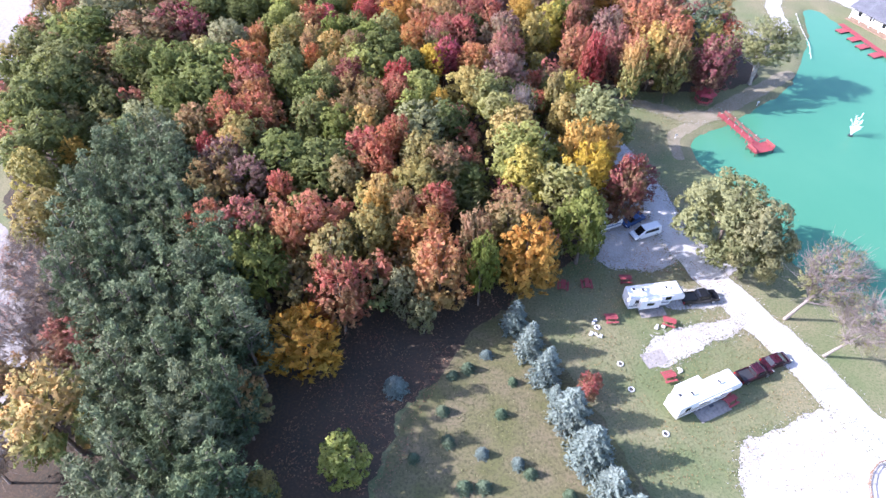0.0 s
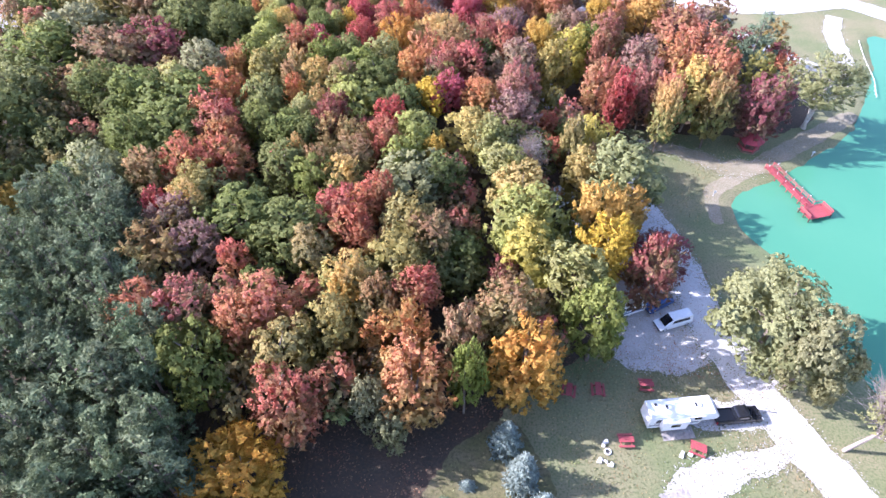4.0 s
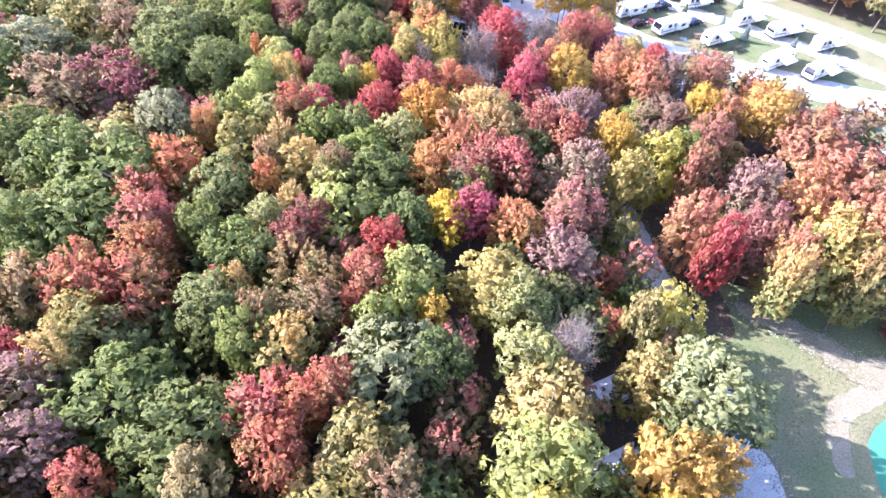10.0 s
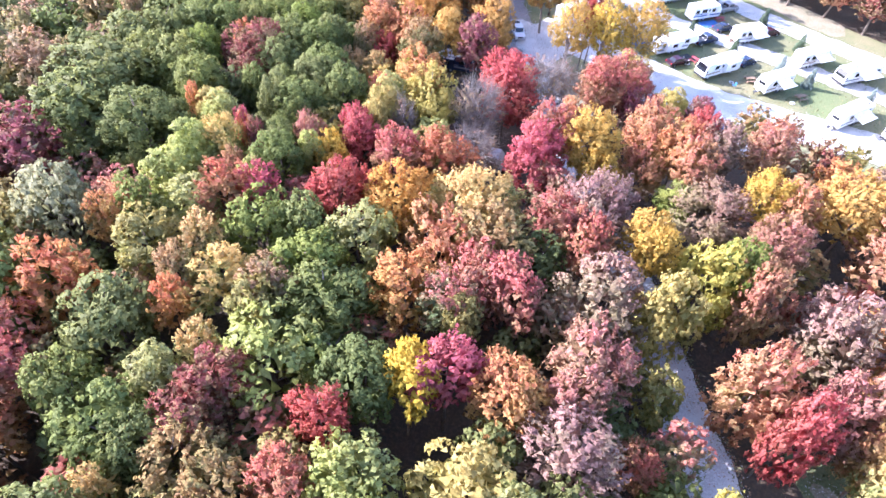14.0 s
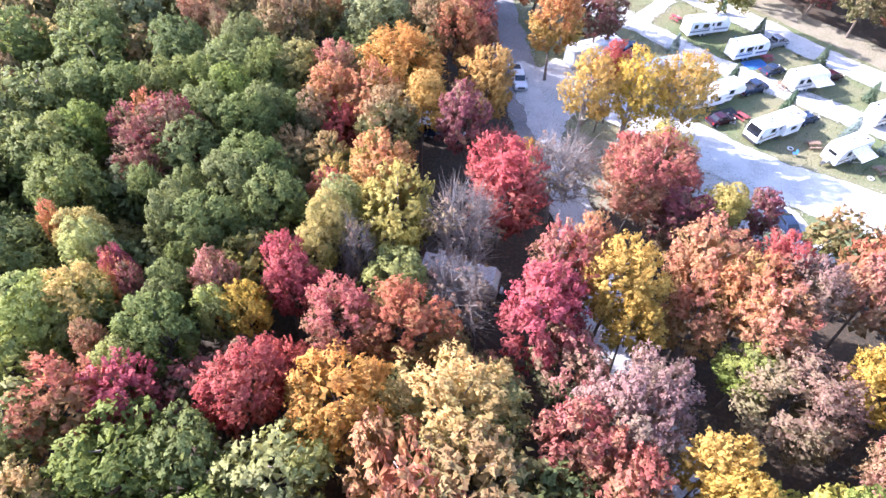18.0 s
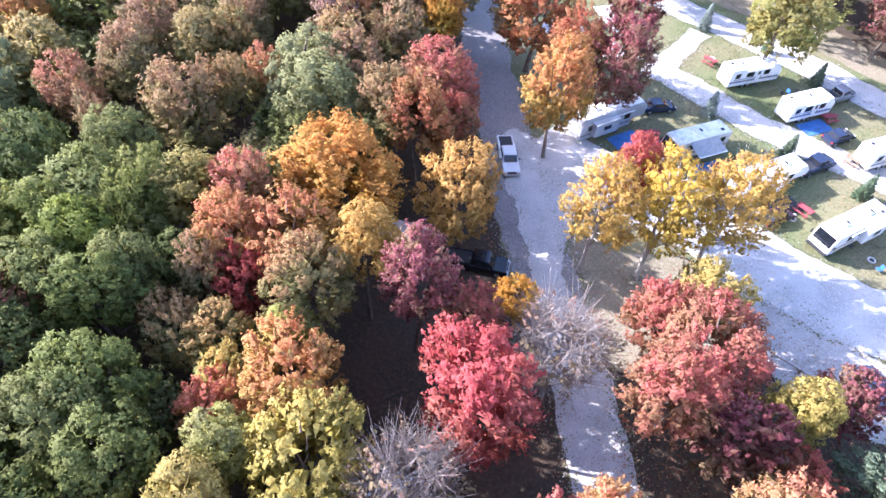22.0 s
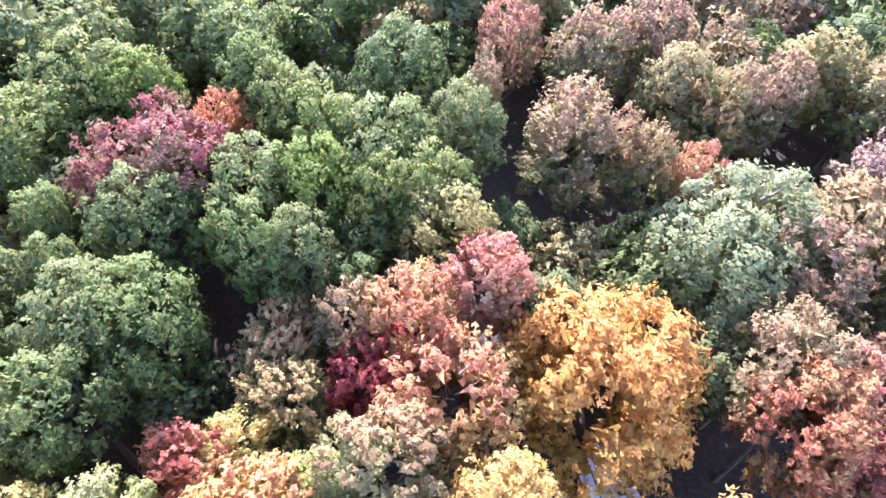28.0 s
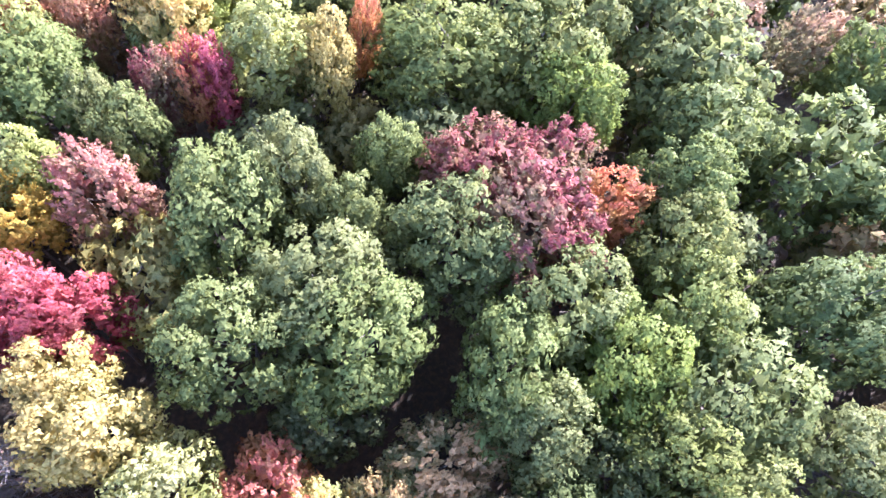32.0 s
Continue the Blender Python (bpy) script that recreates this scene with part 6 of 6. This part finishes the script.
tree("maple", "gold", -10.6, 178.2, 12.5, 3.9)
tree("airy", "gold", 1.6, 178.4, 15.2, 3.4, "near the gravel road")
tree("maple", "crimson", 3.9, 183.7, 14.2, 2.2, "near the gravel road")
tree("airy", "gold", 7.0, 179.6, 15.2, 4.1, "near the gravel road")
tree("maple", "yellow", 11.8, 174.0, 10.2, 2.9, "near the gravel road")
tree("airy", "gold", 12.8, 182.2, 15.2, 4.0, "near the gravel road")
tree("maple", "rust", -47.4, 187.6, 15.2, 3.3)
tree("maple", "rust", -44.0, 190.8, 15.2, 4.5)
tree("round", "olive", -41.6, 186.7, 15.2, 3.0)
tree("maple", "rust", -40.2, 194.5, 15.2, 2.6)
tree("maple", "rust", -39.0, 191.2, 15.2, 3.0)
tree("maple", "rust", -38.4, 188.4, 15.2, 2.7)
tree("maple", "dusk", -31.0, 196.8, 15.2, 3.1)
tree("oak", "sage", -29.8, 186.6, 15.2, 4.7)
tree("maple", "rust", -28.1, 193.3, 15.2, 4.3)
tree("maple", "rust", -25.5, 188.6, 15.2, 3.2)
tree("maple", "rust", -22.8, 195.9, 15.2, 3.1)
tree("maple", "red", -16.8, 189.0, 15.2, 4.2)
tree("maple", "coral", -4.8, 194.1, 15.2, 4.1, "near the gravel road")
tree("maple", "crimson", 4.9, 186.3, 11.2, 2.1, "near the gravel road")
tree("round", "olive", -41.9, 198.9, 15.2, 3.2)
tree("maple", "rust", -41.4, 206.5, 15.2, 2.8)
tree("maple", "rust", -38.3, 201.3, 15.2, 3.1)
tree("maple", "coral", -36.2, 206.3, 15.2, 3.1)
tree("maple", "rust", -33.7, 203.0, 15.2, 4.1)
tree("maple", "coral", -29.0, 199.7, 15.2, 2.8)
tree("maple", "rust", -27.5, 203.2, 15.2, 4.0)
tree("maple", "orange", -21.0, 203.6, 12.7, 2.6)
tree("maple", "orange", -20.6, 206.5, 12.7, 2.7)
tree("maple", "red", -4.2, 202.2, 15.2, 3.0, "near the gravel road")
tree("maple", "maroon", 1.3, 201.2, 15.2, 4.0, "near the gravel road")
tree("maple", "rust", -23.2, 213.0, 16.5, 4.8)
tree("maple", "red", -10.2, 210.6, 15.2, 5.3)
tree("maple", "maroon", 1.7, 211.9, 15.2, 3.2, "near the gravel road")
tree("round", "olive", 20.6, 220.5, 15.2, 4.5, "near the gravel road")
tree("maple", "maroon", -27.4, 224.0, 16.5, 5.0)
tree("maple", "rust", -32.5, 239.0, 16.5, 5.2)
tree("maple", "red", -3.7, 240.0, 15.2, 3.3, "near the gravel road")
tree("maple", "maroon", 2.6, 235.4, 15.2, 3.9, "near the gravel road")
tree("maple", "red", 19.7, 42.8, 3.6, 1.7, "beside the spruce row")

# ---- the rest of the woods ----
# a strip between the wood and the row by the road stays open
for v in spline([(-10.5, 133), (-4, 113), (2.8, 101), (6.8, 90), (7.8, 81), (13.4, 72)], False, 2.0):
    planted.append((v.x, v.y, 2.6))
fill(PINE_BELT, 4000, 0.4, ["pine"], ["pine"], (14.5, 18.5), "in the dense pine belt", 5)
fill([(-100, 140), (-18, 140), (-18, 170), (-20, 200), (-24, 232), (-32, 265), (-60, 280), (-92, 240)], 2600, 0.6, ["oak", "round", "oak"], ["oak", "deep", "olive", "rust", "oak", "deep"], (10, 13.5), "in the dense wood", 9)
fill([(-56, 66), (-78, 84), (-90, 112), (-97, 141), (10, 141), (17, 128), (22, 112), (27, 96), (25, 72), (14, 63), (2, 54), (-12, 52), (-22, 50), (-40, 60)], 3600, 0.6, ["oak", "round"], ["oak", "deep", "olive", "rust", "turning", "oak"], (9, 12.5), "in the autumn wood", 7)
fill(EAST_WOOD, 500, 0.78, ["maple", "round"], ["rust", "maroon", "dusk", "red", "olive"], (8, 13), "in the maple grove", 8)
fill(BACK_WOOD, 700, 0.66, ["maple", "maple", "round"], ["maroon", "rust", "red", "olive", "dusk", "oak"], (10, 13.5), "in the wood behind the lane", 12)

# ---- fallen leaves, tufts and pebbles ----
def scatter(name, areas, count, size, up, material, label, category, seed, z=0.09):
    """Loose small blades over the areas: leaves that lie flat, or tufts that stand up."""
    rng = np.random.default_rng(seed)
    places = []
    share = [abs(sum(a[0] * b[1] - b[0] * a[1] for a, b in zip(p, p[1:] + p[:1]))) for p in areas]
    for poly, s in zip(areas, share):
        xs, ys = [p[0] for p in poly], [p[1] for p in poly]
        want, tries = int(count * s / sum(share)), 0
        while want > 0 and tries < 12 * count:
            tries += 1
            x, y = rng.uniform(min(xs), max(xs)), rng.uniform(min(ys), max(ys))
            thick = 0.5 + 0.5 * noise.noise(Vector((x * 0.16, y * 0.16, seed))) + 0.5 * noise.noise(Vector((x * 0.7, y * 0.7, seed)))
            if thick > rng.uniform(0.15, 1.0) and inside((x, y), poly) and not inside((x, y), pond_edge):
                places.append((x, y, z))
                want -= 1
    places = np.array(places)
    n = len(places)
    normals = rng.normal(size=(n, 3)) * (1.0 if up else 0.25) + ([0, 0, 0.1] if up else [0, 0, 1])
    tips = rng.normal(size=(n, 3)) * 0.4 + [0, 0, 1] if up else rng.normal(size=(n, 3))
    me = leaf_mesh(name, places, normals, tips, size, size * (0.55 if up else 0.8), rng)
    me.materials[0] = material
    tagged(new(name, me), label, category, kind="stuff")


LAWNS = [[(14, 62), (20, 46), (25, 30), (50, 30), (52, 44), (44, 60), (34, 66), (26, 68)], [(42, 94), (48, 106), (60, 116), (44, 120), (30, 122), (36, 100)],
         [(-6, 202), (14, 193), (30, 187), (58, 183), (84, 183), (60, 194), (36, 220), (4, 242), (-14, 250)]]
VERGES = [[(-22, 30), (-6, 28), (2, 50), (16, 62), (28, 66), (44, 62), (40, 90), (28, 118), (14, 150), (2, 176), (-6, 176), (8, 140), (22, 96), (12, 66), (-14, 52)],
          [(-3, 178), (-9, 200), (-18, 226), (-30, 260), (-36, 258), (-22, 220), (-14, 196), (-8, 178)], [(8, 156), (30, 168), (30, 178), (14, 190), (4, 196), (0, 178)]]
scatter("fallen_leaves", LAWNS, 9000, 0.17, False, foliage("dry_leaves_on_grass", (0.42, 0.28, 0.12), (0.34, 0.22, 0.12), None, (0.45, 0.36, 0.18)), "yellow and brown leaves fallen on the lawns", "fallen leaves", 1)
scatter("leaf_drift", VERGES, 16000, 0.2, False, foliage("dry_leaves_on_gravel", (0.36, 0.16, 0.1), (0.3, 0.2, 0.11), None, (0.42, 0.3, 0.15)), "red and brown leaves drifted under the trees", "fallen leaves", 2)
scatter("grass_tufts", LAWNS + [[(-6, 30), (2, 47), (8, 56), (16, 50), (24, 30)]], 16000, 0.26, True, foliage("grass_blades", (0.17, 0.2, 0.07), (0.25, 0.23, 0.11), None, (0.3, 0.26, 0.14), 0.3), "tufts of dry and green grass", "grass", 3, 0.1)


def along_edges(name, per_metre, size, spread, material, label, category, seed, z):
    """Loose crumbs on both sides of the edges of the gravel, thinning out away from them."""
    rng = np.random.default_rng(seed)
    places = []
    for edge in EDGES:
        for a, b in zip(edge, edge[1:]):
            if (a - b).length < 2.0:
                for _ in range(rng.poisson(per_metre * (a - b).length)):
                    q = a.lerp(b, rng.uniform()) + Vector((rng.normal(), rng.normal(), 0)) * spread
                    places.append((q.x, q.y, z))
    n = len(places)
    me = leaf_mesh(name, np.array(places), rng.normal(size=(n, 3)) * 0.12 + [0, 0, 1], rng.normal(size=(n, 3)), size, size * 0.9, rng)
    me.materials[0] = material
    tagged(new(name, me), label, category, kind="stuff")


along_edges("gravel_spill", 9, 0.14, 0.5, GRAVEL, "loose white gravel spilt over the grass edge", "gravel", 5, 0.098)
along_edges("edge_grass", 9, 0.24, 0.38, GRASS, "grass creeping over the edge of the gravel", "grass", 6, 0.103)
